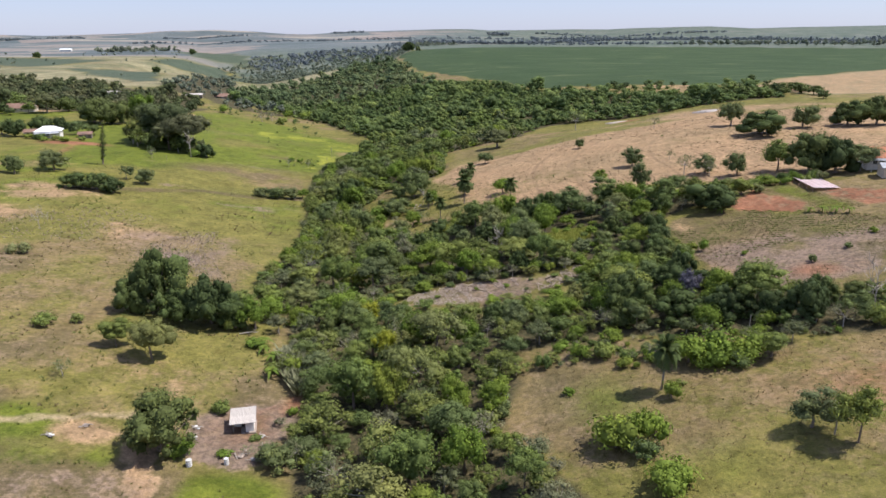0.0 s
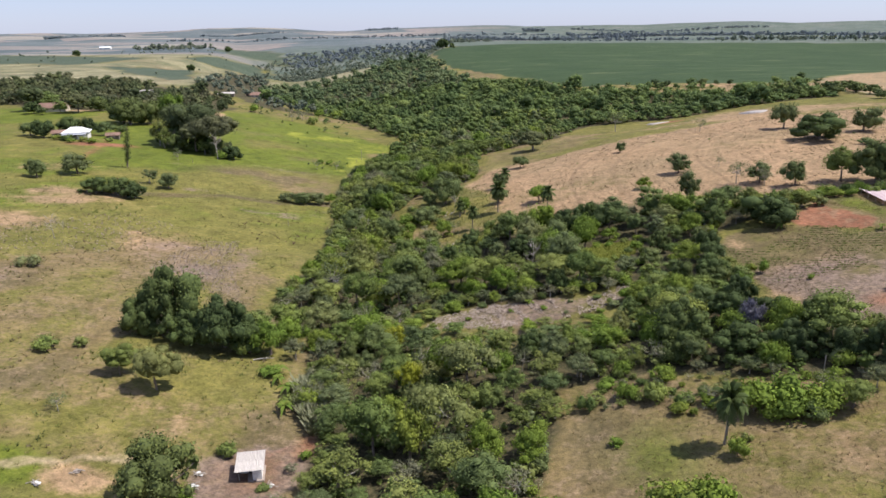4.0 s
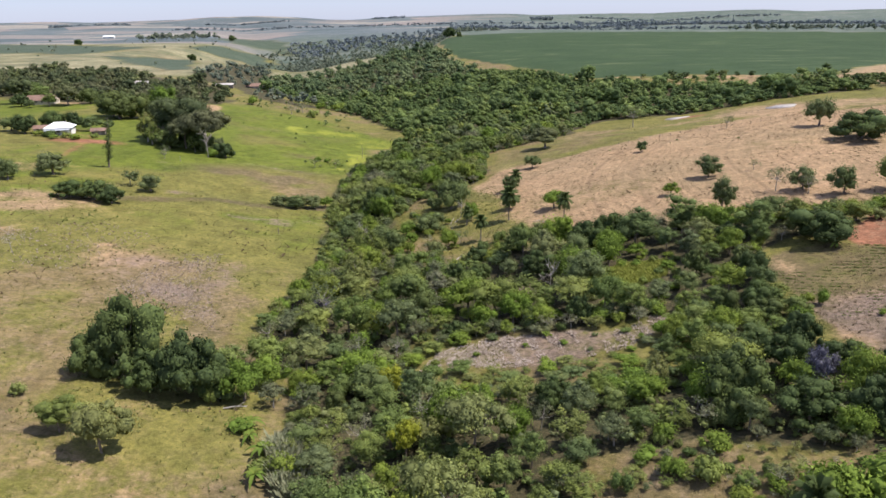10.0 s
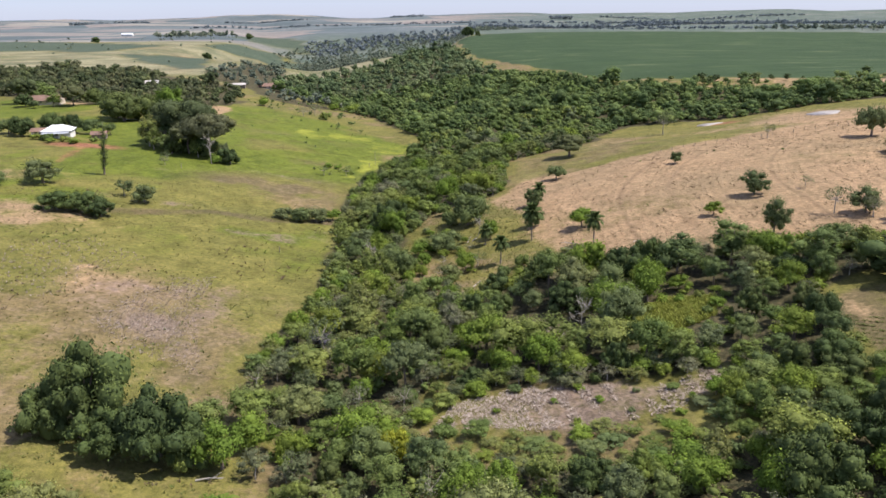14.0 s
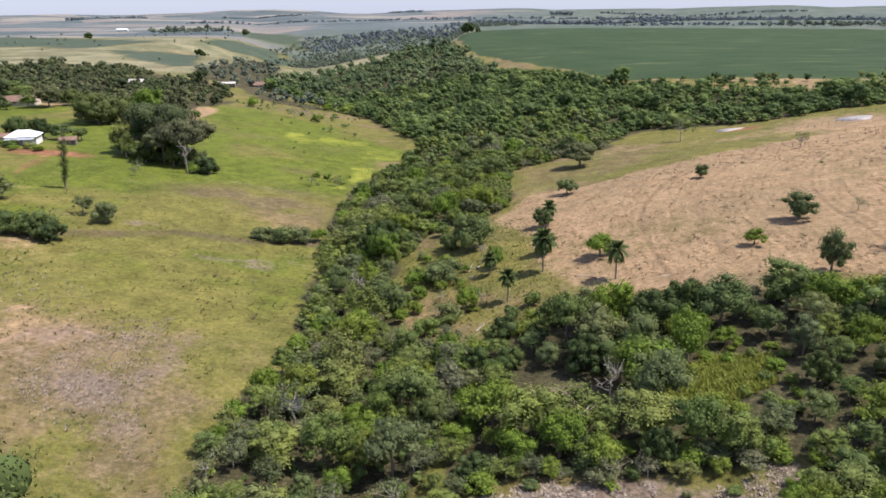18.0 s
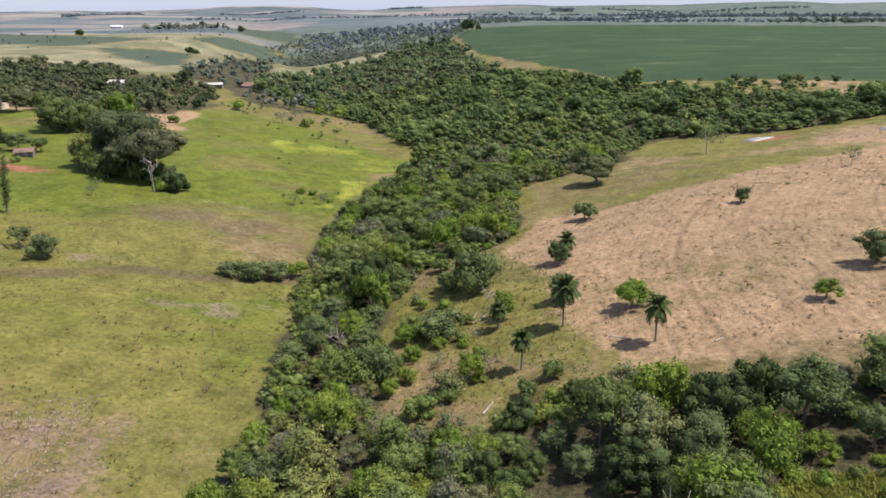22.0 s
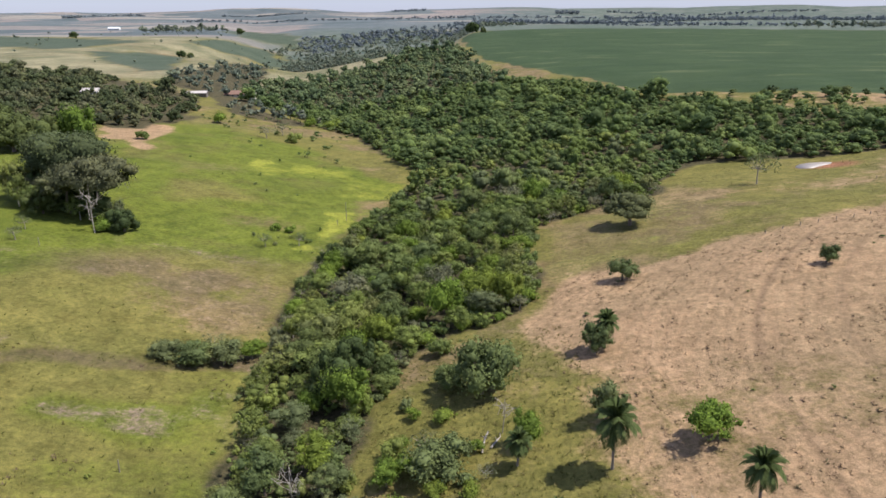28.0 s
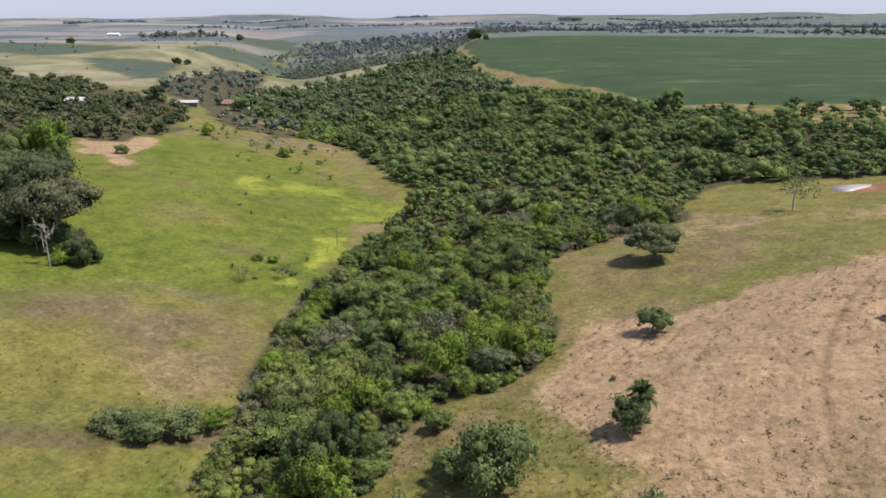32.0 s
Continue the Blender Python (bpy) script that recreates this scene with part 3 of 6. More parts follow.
    litter = np.maximum.reduce([cover(GALLERY, 3), cover(THICKET, 3), cover(UPPER_STRIP, 3) - cover(YELLOW, 2), cover(HILL_WOOD, 5), cover(VALLEY_WOOD, 8), cover(FARM_WOOD, 6)])
    litter = np.maximum.reduce([litter, 0.34 * cover(HUT_YARD, 2) * (1 + 0.5 * b0)])
    litter = np.clip(litter - cover(DEBRIS, 2) - 1.5 * cover(TRACK, 1) - 0.8 * spot(5, 158, 6, 5), 0, 1)
    pale = ease(480, 640, y) * ease(1700, 1300, y) * (0.75 + 0.3 * b3) * ease(60, -120, x) * (1 - 0.9 * cover(VALLEY_SLOPE, 30)) + 0.95 * ease(-10, 10, inside(GOLD_FIELD, x, y))
    bare = np.maximum(bare, 0.6 * ease(-8, 8, inside(GOLD_FIELD, x, y)))
    beyond = ease(1180, 1260, y) * ease(-430, -340, x)
    pale = pale * (1 - beyond)
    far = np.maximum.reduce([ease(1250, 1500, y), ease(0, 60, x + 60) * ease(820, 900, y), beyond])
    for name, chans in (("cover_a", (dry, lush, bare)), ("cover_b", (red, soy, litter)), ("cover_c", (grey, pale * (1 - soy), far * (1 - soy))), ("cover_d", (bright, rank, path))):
        at = me.attributes.new(name, "FLOAT_COLOR", "POINT")
        at.data.foreach_set("color", np.clip(np.stack([*chans, np.ones_like(x)], -1), 0, 1).astype(np.float32).ravel())
    return tagged(new("ground", me), "rolling pasture and bare soil with a wooded stream valley", "ground", kind="structure")


build_ground()


# ---- trees ----
def ico(level=1):
    bm = bmesh.new()
    bmesh.ops.create_icosphere(bm, subdivisions=level, radius=1)
    v = np.array([p.co[:] for p in bm.verts])
    f = np.array([[p.index for p in q.verts] for q in bm.faces])
    bm.free()
    return v, f


ICO1, ICO2 = ico(1), ico(2)


def tube(points, radii, sides=6):
    """Corners and four-cornered faces of a tapered tube along points."""
    pts, v, f = np.asarray(points, float), [], []
    for k, (p, r) in enumerate(zip(pts, radii)):
        d = pts[min(k + 1, len(pts) - 1)] - pts[max(k - 1, 0)]
        d = d / (np.linalg.norm(d) + 1e-9)
        a = np.cross(d, (0.3, 0.95, 0.1))
        a /= np.linalg.norm(a) + 1e-9
        b = np.cross(d, a)
        ang = np.arange(sides) * 2 * np.pi / sides
        v.append(p + r * (np.cos(ang)[:, None] * a + np.sin(ang)[:, None] * b))
    for k in range(len(pts) - 1):
        for s in range(sides):
            t = (s + 1) % sides
            f.append((k * sides + s, k * sides + t, (k + 1) * sides + t, (k + 1) * sides + s))
    return np.concatenate(v), np.array(f)


def gather(pieces):
    """Joins (corners, faces) pieces into one pair."""
    vs, fs, n = [], [], 0
    for v, f in pieces:
        vs.append(v)
        fs.append(f + n)
        n += len(v)
    return np.concatenate(vs), np.concatenate(fs)


def leaf_cards(r, places, outward, size):
    """Pointed sprays of leaves at places, facing outward with wide scatter."""
    n = len(places)
    nrm = outward + r.normal(0, 0.42, (n, 3))
    nrm[:, 2] += 0.2
    nrm /= np.linalg.norm(nrm, axis=1, keepdims=True)
    a = np.cross(nrm, r.normal(0, 1, (n, 3)))
    a /= np.linalg.norm(a, axis=1, keepdims=True) + 1e-9
    b = np.cross(nrm, a)
    s = 0.80 * size * r.uniform(0.55, 1.5, (n, 1))
    w = s * r.uniform(0.5, 0.85, (n, 1))
    v = np.stack([places - a * s * 0.7 - b * w, places - a * s * 0.7 + b * w, places + a * s - nrm * s * 0.3], 1)
    return v.reshape(-1, 3), np.arange(3 * n).reshape(-1, 3)


def crown_lobes(r, spread, tall, base, count, lobe, flat=0.85, tiers=0):
    """Centres and radii of the boughs that make up an uneven crown, the first one its heart; tiers: boughs spread out in that many level plates."""
    mid, half = base + tall * 0.46, tall * 0.54
    c, q = [(0, 0, mid)], [(spread * 0.66, spread * 0.66, half * 0.70)]
    lop, way = r.uniform(0.91, 1.1), r.uniform(0, 6.28)
    for k in range(count):
        u = 0.90 - 1.40 * (k + r.uniform(0.1, 0.9)) / count
        if tiers:
            u = round(u * tiers) / tiers + r.uniform(-0.06, 0.06)
        ang, ring = k * 2.39996 + r.uniform(-0.6, 0.6), math.sqrt(max(0.05, 1 - u * u))
        out, size = r.uniform(0.48, 1.18), lobe * min(1.9, math.exp(r.normal(-0.05, 0.36)))
        out *= 1 + 0.22 * math.cos(ang - way)
        reach = (spread - lobe * 0.7) * ring * out
        c.append((reach * lop * math.cos(ang), reach / lop * math.sin(ang), mid + (half - lobe * 0.55) * u * r.uniform(0.75, 1.12)))
        q.append((size, size * r.uniform(0.8, 1.25), size * flat))
    return np.array(c), np.array(q)


def crown_mesh(name, r, lobes, radii, cards, size, material, core=0.60):
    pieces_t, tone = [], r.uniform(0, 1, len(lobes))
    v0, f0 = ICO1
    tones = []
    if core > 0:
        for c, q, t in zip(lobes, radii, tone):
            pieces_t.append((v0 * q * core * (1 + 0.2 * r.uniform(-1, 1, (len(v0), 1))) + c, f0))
            # cores get half the tone: shade inside the crown, put into its colour
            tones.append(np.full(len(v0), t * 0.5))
    d = r.normal(0, 1, (cards, 3))
    d /= np.linalg.norm(d, axis=1, keepdims=True)
    d[:, 2] = np.where(d[:, 2] < -0.45, -d[:, 2] * 0.6, d[:, 2])
    area = radii[:, 0] * radii[:, 2]
    if len(area) > 4:
        area[0] *= 0.35
    which = r.choice(len(lobes), cards, p=area / area.sum())
    pieces_t.append(leaf_cards(r, lobes[which] + d * radii[which] * r.uniform(0.62, 1.14, (cards, 1)), d, size))
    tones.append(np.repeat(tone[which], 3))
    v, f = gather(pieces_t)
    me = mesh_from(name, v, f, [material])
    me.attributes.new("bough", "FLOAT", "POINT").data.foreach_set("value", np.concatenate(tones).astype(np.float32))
    return me


def trunk_mesh(name, r, lobes, top, radius, material, bend=0.3, shares=0.7):
    """A tapered, slightly bent trunk with limbs that reach into the boughs."""
    p = np.array([[0, 0, -0.5], [bend * r.uniform(-1, 1) * 0.4, bend * r.uniform(-1, 1) * 0.4, top * 0.5], [bend * r.uniform(-1, 1), bend * r.uniform(-1, 1), top]])
    out = [tube(p, [radius * 1.35, radius, radius * 0.75], 7)]
    for c in lobes[: max(3, int(len(lobes) * shares))]:
        mid = p[2] * 0.45 + c * 0.55 + np.array([0, 0, -0.12 * np.linalg.norm(c - p[2])])
        out.append(tube([p[2] - (0, 0, 0.1), mid, c], [radius * 0.5, radius * 0.34, radius * 0.14], 5))
    v, f = gather(out)
    return mesh_from(name, v, f, [material], smooth=True)


def make_kind(seed, spread, tall, base, count, lobe, cards, size, leaf, bark=BARK, radius=0.16, flat=0.85, core=0.60, bend=0.3, limbs=0.6, tiers=0):
    r = np.random.default_rng(seed)
    lobes, radii = crown_lobes(r, spread, tall, base, count, lobe, flat, tiers)
    if core == 0:
        lobes, radii = lobes[1:], radii[1:]
    return (trunk_mesh("trunk", r, lobes, base + tall * 0.3, radius, bark, bend, limbs), crown_mesh("crown", r, lobes, radii, cards, size, leaf, core))


KINDS = {
    "wood": [make_kind(10 + k, 3.0 + 0.1 * (k % 3), 4.6 + 0.5 * (k % 4), 1.0, 17 + 3 * (k % 3), 1.05, 2900, 0.165, LEAF_WOOD) for k in range(8)],
    "dark": [make_kind(30 + k, 3.8, 5.8, -0.4, 46, 1.05, 5600, 0.16, LEAF_DARK, radius=0.24, core=0.72) for k in range(4)],
    "light": [make_kind(40 + k, 2.7, 3.9, 0.4, 16, 0.95, 2500, 0.15, LEAF_LIGHT) for k in range(5)],
    "grey": [make_kind(50 + k, 2.4, 3.4, 0.8, 15, 0.75, 1300, 0.14, LEAF_GREY, BARK_PALE, 0.10, core=0.45) for k in range(4)],
    "bush": [make_kind(60 + k, 1.7, 1.9, 0.0, 12, 0.66, 900, 0.15, (LEAF_WOOD, LEAF_LIGHT)[k % 2], radius=0.07) for k in range(6)],
    "pasture": [make_kind(80 + k, 2.7, 3.9, 0.1, 18, 0.9, 2300, 0.15, LEAF_GREEN, radius=0.17) for k in range(4)],
    "full": [make_kind(140 + k, 2.8, 4.4, -0.3, 24, 0.95, 3000, 0.15, LEAF_GREEN, radius=0.14) for k in range(3)],
    "umbrella": [make_kind(90 + k, 5.4, 5.4, 2.8, 34, 1.75, 5600, 0.21, LEAF_FARM, BARK, 0.26, flat=0.5, bend=0.8, tiers=4, core=0.75) for k in range(3)],
    "tiered": [make_kind(130 + k, 3.4, 3.6, 1.6, 24, 1.15, 2900, 0.16, LEAF_WOOD, BARK, 0.14, flat=0.38, tiers=3) for k in range(4)],
    "wispy": [make_kind(110 + k, 2.2, 4.6, 0.8, 20, 0.55, 1700, 0.14, LEAF_OLIVE, BARK_PALE, 0.10, flat=1.7, core=0.45) for k in range(5)],
    "lone": [make_kind(120 + k, 3.1, 4.6, 1.5, 30, 1.0, 4200, 0.14, LEAF_OLIVE, BARK, 0.12, core=0.7) for k in range(2)],
    "dome": [make_kind(150 + k, 3.1, 4.2, 1.0, 36, 0.95, 4400, 0.15, LEAF_FARM, BARK, 0.18, core=0.72) for k in range(2)],
    "sparse": [make_kind(95 + k, 2.1, 2.8, 1.0, 14, 0.6, 560, 0.13, LEAF_GREY, BARK_PALE, 0.08, core=0.0, limbs=1.0) for k in range(4)],
}


def measures(me):
    co = np.empty(len(me.vertices) * 3, np.float32)
    me.vertices.foreach_get("co", co)
    co = co.reshape(-1, 3)
    return float(np.percentile(np.hypot(co[:, 0], co[:, 1]), 93) * 2), float(co[:, 2].max())


SIZES = {crown.name: measures(crown) for pairs in KINDS.values() for _, crown in pairs}


def plant(kind, x, y, width, height, name="woodland_tree", label="", group="", category="tree"):
    """One tree or bush of that width and height: an empty at its foot with trunk and crown."""
    trunk, crown = KINDS[kind][int(rng.integers(len(KINDS[kind])))]
    w, h = SIZES[crown.name]
    root = new(name)
    root.empty_display_size = 0.3
    root.matrix_world = pose(x, y, float(land(x, y)), 0, 0, float(rng.uniform(0, 360))) @ Matrix.Diagonal((width / w, width / w * float(rng.uniform(0.9, 1.1)), height / h, 1))
    for n, me in (("trunk", trunk), ("crown", crown)):
        new(n, me).parent = root
    return tagged(root, label, category, group)


def scatter(poly, gap, seed, tries=30000, keep=None, inset=1.5):
    """Random places inside an outline, no two nearer than gap."""
    r = np.random.default_rng(seed)
    p = np.array(poly, float)
    lo, hi = p.min(0), p.max(0)
    q = r.uniform(lo, hi, (tries, 2))
    q = q[inside(poly, q[:, 0], q[:, 1]) > inset]
    if keep is not None:
        q = q[keep(q[:, 0], q[:, 1])]
    cell, out = {}, []
    for x, y in q:
        i, j = int(x // gap), int(y // gap)
        if all((x - a) ** 2 + (y - b) ** 2 >= gap * gap for di in (-1, 0, 1) for dj in (-1, 0, 1) for a, b in cell.get((i + di, j + dj), ())):
            cell.setdefault((i, j), []).append((x, y))
            out.append((x, y))
    return np.array(out).reshape(-1, 2)


def wood_stuff(name, places, seed, material, label, size=(0.8, 1.3), cards=46, card=0.62, tall=1.0, lobes_n=4, crown=2.6, base=0.3, share=0.44):
    """Woods too far off to count: many low crowns in one mesh, with a tint for each tree."""
    r = np.random.default_rng(seed)
    temps = []
    for k in range(9):
        lo, ra = crown_lobes(r, crown, 4.4 * r.uniform(0.8, 1.25), base, lobes_n, crown * share, r.uniform(0.6, 1.0))
        tone = r.uniform(0, 1, len(lo))
        ps = [(ICO1[0] * q * 0.62 * (1 + 0.2 * r.uniform(-1, 1, (12, 1))) + c, ICO1[1]) for c, q in zip(lo, ra)]
        d = r.normal(0, 1, (cards, 3))
        d /= np.linalg.norm(d, axis=1, keepdims=True)
        d[:, 2] = np.abs(d[:, 2]) * 0.9 - 0.1
        area = ra[1:, 0] * ra[1:, 2]
        w = r.choice(np.arange(1, len(lo)), cards, p=area / area.sum())
        ps.append(leaf_cards(r, lo[w] + d * ra[w] * r.uniform(0.58, 1.15, (cards, 1)), d, card))
        ps.append((np.array([[-0.2, 0, -1], [0.2, 0, -1], [0, 0.2, base + 1.5], [0, -0.2, base + 1.5]]), np.array([[0, 1, 2], [0, 1, 3]])))
        # cores are toned down here too, as painted shade behind the leaves
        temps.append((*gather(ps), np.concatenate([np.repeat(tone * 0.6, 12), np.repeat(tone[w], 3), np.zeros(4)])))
    vs, fs, ts, bs, n = [], [], [], [], 0
    zs = land(places[:, 0], places[:, 1])
    for (x, y), z in zip(places, zs):
        v, f, tone = temps[int(r.integers(9))]
        a, s = r.uniform(0, 6.28), size[0] + (size[1] - size[0]) * r.uniform(0, 1) ** 1.7
        c, sn, up = math.cos(a) * s, math.sin(a) * s, s * tall * r.uniform(0.8, 1.25)
        vs.append(np.stack([v[:, 0] * c - v[:, 1] * sn + x, v[:, 0] * sn + v[:, 1] * c + y, v[:, 2] * up + z], -1))
        fs.append(f + n)
        bs.append(tone)
        ts.append(np.full(len(v), 0.5 + 0.45 * float(value_noise(x, y, 30, 55)) + r.uniform(-0.3, 0.3)))
        n += len(v)
    me = mesh_from(name, np.concatenate(vs), np.concatenate(fs), [material])
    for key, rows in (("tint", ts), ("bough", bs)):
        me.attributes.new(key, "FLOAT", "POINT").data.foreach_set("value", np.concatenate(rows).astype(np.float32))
    return tagged(new(name, me), label, "trees", kind="stuff")


near_hill = lambda x, y: y < 560
far_hill = lambda x, y: y >= 560
wood_stuff("hill_wood", scatter(HILL_WOOD, 7.4, 1, 60000, near_hill), 1, LEAF_HILL, "tall uneven green trees of the hillside wood", (1.05, 2.2), 480, 0.20, 0.85, lobes_n=13, base=-0.3, share=0.38)
wood_stuff("hill_wood_understorey", scatter(HILL_WOOD, 3.8, 6, 60000, near_hill, 0.0), 6, LEAF_HILL, "dense lower growth filling the hillside wood", (0.75, 1.4), 170, 0.26, 0.8, lobes_n=7, base=-0.7, share=0.38)
wood_stuff("hill_top_wood", scatter(HILL_WOOD, 8.0, 7, 60000, far_hill), 7, LEAF_TOP, "uneven trees on the hilltop, tinted blue-green for haze", (0.7, 2.1), 150, 0.38, lobes_n=7)
wood_stuff("hill_top_understorey", scatter(HILL_WOOD, 6.0, 8, 60000, far_hill), 8, LEAF_TOP, "dense lower growth on the hilltop", (0.6, 1.4), 60, 0.45, lobes_n=4, base=-0.8)
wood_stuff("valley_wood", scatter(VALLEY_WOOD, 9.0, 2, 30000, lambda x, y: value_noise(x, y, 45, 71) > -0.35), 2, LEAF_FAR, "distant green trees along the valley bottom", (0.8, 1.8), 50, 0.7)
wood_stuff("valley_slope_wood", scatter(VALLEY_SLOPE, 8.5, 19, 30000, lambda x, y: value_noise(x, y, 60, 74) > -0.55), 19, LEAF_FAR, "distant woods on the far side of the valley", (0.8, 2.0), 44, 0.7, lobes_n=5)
wood_stuff("farm_wood", scatter(FARM_WOOD, 6.6, 3, 40000, lambda x, y: value_noise(x, y, 30, 72) > -0.5), 3, LEAF_FARM, "olive-green trees round the distant farm", (0.8, 2.1), 130, 0.42, 1.15, lobes_n=6, base=-0.9)
# trees between the wood and the crop field
wood_stuff("field_edge_trees", scatter(FIELD_EDGE, 6.0, 9, 9000, lambda x, y: value_noise(x, y, 18, 73) > 0.5, 0.0), 9, LEAF_HILL, "uneven trees between the wood and the crop field", (0.4, 1.3), 150, 0.4, lobes_n=6)


def woods(poly, gap, seed, mix, label, group, size=(5.2, 8.4), keep=None, name="woodland_tree", inset=1.5, low=None):
    kinds, odds = zip(*mix)
    r = np.random.default_rng(seed)
    for x, y in scatter(poly, gap, seed, 20000, keep, inset):
        k = str(r.choice(kinds, p=np.array(odds) / sum(odds)))
        w = size[0] + (size[1] - size[0]) * float(r.uniform(0, 1)) ** 1.3
        w = min(w, 2.3 + 1.1 * float(inside(poly, x, y)))
        h = w * float(r.uniform(0.72, 1.25))
        plant(k, float(x), float(y), w, h * low(x, y) if low else h, name, label, group)


# trees stand lower on the near side of the bare clearing, and towards the pasture
by_clearing = lambda x, y: float(1 - 0.5 * ease(-9, -2, inside(DEBRIS, x, y)))
woods(GALLERY, 4.5, 11, (("wood", 6.5), ("dark", 1.0), ("light", 2.6), ("wispy", 1.6), ("tiered", 1.2), ("grey", 0.9)), "leafy green broadleaf tree in the stream wood", "stream wood", (3.6, 9.0), keep=lambda x, y: y < 330)
wood_stuff("stream_wood", scatter(GALLERY, 4.4, 12, 20000, lambda x, y: y >= 328), 4, LEAF_WOOD, "dense green wood along the stream", (0.6, 1.6), 360, 0.22, lobes_n=10)
woods(THICKET, 3.9, 13, (("wood", 5), ("light", 3.0), ("wispy", 3.0), ("tiered", 1.6), ("dark", 0.8), ("grey", 1.6), ("sparse", 1.0)), "leafy broadleaf tree in the valley thicket", "valley thicket", (3.0, 8.2), lambda x, y: (x < 30) & (y < 168), "thicket_tree", low=by_clearing)
woods(THICKET, 3.6, 16, (("light", 4), ("wispy", 2.5), ("grey", 3.0), ("wood", 3), ("sparse", 1.6)), "light green slender tree where thicket and pasture meet", "thicket end", (2.8, 6.4), lambda x, y: (x < 30) & (y >= 168), "thicket_tree")
woods(THICKET, 5.0, 15, (("dark", 6), ("wood", 2.5), ("light", 0.7), ("tiered", 1.0)), "large dark broadleaf tree in the belt below the plot", "dark tree belt", (4.6, 9.2), lambda x, y: x >= 30, "belt_tree")
woods(UPPER_STRIP, 4.3, 14, (("wood", 6), ("dark", 2.6), ("light", 2.2), ("tiered", 1.2), ("wispy", 0.8)), "green broadleaf tree beside the brown field", "upper thicket", (3.8, 9.2),
      keep=lambda x, y: (inside(OPENING, x, y) < 0) & ((x - 5) ** 2 + (y - 157) ** 2 > 62), name="hedgerow_tree")
wood_stuff("stream_understorey", scatter(GALLERY, 2.9, 18, 24000, lambda x, y: y < 330, 0.4), 18, LEAF_WOOD, "shrubs and saplings under the stream trees", (0.3, 0.85), 240, 0.2, lobes_n=10, base=-0.6, share=0.34)
wood_stuff("thicket_understorey", scatter(THICKET, 2.6, 17, 24000, None, 0.6), 17, LEAF_WOOD, "shrubs and saplings under the thicket trees", (0.22, 0.75), 200, 0.22, lobes_n=9, base=-0.6, share=0.34)


# ---- trees that stand alone ----
PASTURE_LABEL = {"dome": "dark olive domed tree alone on the green pasture", "full": "grey-green bushy tree with leaves down to the grass", "dark": "dense dark green broadleaf tree in the open pasture", "pasture": "rounded green tree alone on the dry pasture", "light": "light green leafy tree in the grass",
                 "wood": "green broadleaf tree on the pasture", "grey": "grey-green thin-leaved tree in the pasture", "sparse": "thin-crowned tree with pale bare branches",
                 "bush": "low leafy green bush in the grass", "umbrella": "dark wide-crowned spreading tree in the grass", "tiered": "spreading green tree with level branches on the slope", "lone": "light green spreading tree with slim trunks in the meadow"}


def plants(rows, group, name="pasture_tree"):
    for kind, x, y, w, h in rows:
        low = kind == "bush"
        plant(kind, x, y, w, h, "bush" if low else name, PASTURE_LABEL[kind], group, "bush" if low else "tree")


plants((("dome", 23, 297, 10.8, 8.2), ("pasture", 16, 262, 6.1, 4.6), ("pasture", 49, 256, 3.7, 3.9), ("sparse", 61, 328, 9.3, 9.6), ("pasture", 8, 234, 5.5, 5.3), ("pasture", 7, 216, 5.0, 6.1),
        ("full", -9, 226, 9.5, 9.0), ("full", -14, 229, 5.2, 4.0), ("full", -13, 209, 8.6, 5.3), ("light", -3, 213, 4.5, 5.0), ("light", 18, 210, 6.4, 5.2), ("pasture", 57, 213, 6.4, 6.3)), "trees on the eastern pasture")
plants((("light", 45, 202, 4.0, 3.6), ("pasture", 52, 186, 5.5, 8.2), ("sparse", 68, 213, 3.4, 2.8), ("sparse", 82, 279, 4.6, 5.0), ("full", -23, 195, 7.4, 7.0), ("bush", -15, 184, 5.4, 3.8),
        ("bush", -11, 190, 4.6, 3.6), ("light", -8, 193, 5.0, 4.8), ("bush", -20, 213, 4.0, 3.0), ("bush", 4, 190, 3.6, 2.8), ("bush", 0, 186, 3.2, 2.6), ("bush", -16, 240, 4.2, 3.2)), "trees on the eastern pasture")
plants((("dark", 105, 237, 15.6, 8.8), ("pasture", 122, 244, 9.9, 8.4), ("pasture", 106, 265, 9.5, 9.8), ("pasture", 71, 191, 6.4, 5.8), ("pasture", 77, 185, 5.9, 6.8), ("wood", 87, 184, 7.6, 8.8),
        ("sparse", 66, 193, 6.2, 6.2), ("dark", 92, 178, 11.4, 11.0), ("dark", 97, 175, 10.5, 10.2), ("wood", 102, 173, 8.3, 6.8), ("dark", 62, 159, 11.8, 6.6), ("dark", 136, 242, 11.4, 9.1),
        ("dark", 144, 239, 11.2, 9.9), ("pasture", 181, 346, 6.4, 4.7), ("sparse", 71, 188, 4.5, 4.6), ("bush", 112, 222, 5.0, 2.2)), "trees above the brown field")
plants((("bush", 51, 134, 2.2, 2.8), ("bush", 49, 135, 2.4, 2.1), ("bush", 64, 118, 2.0, 1.6), ("bush", 72, 122, 1.6, 1.2), ("bush", 56, 127, 1.4, 1.0), ("bush", 80, 128, 1.8, 1.2)), "bushes in the ploughed plot")
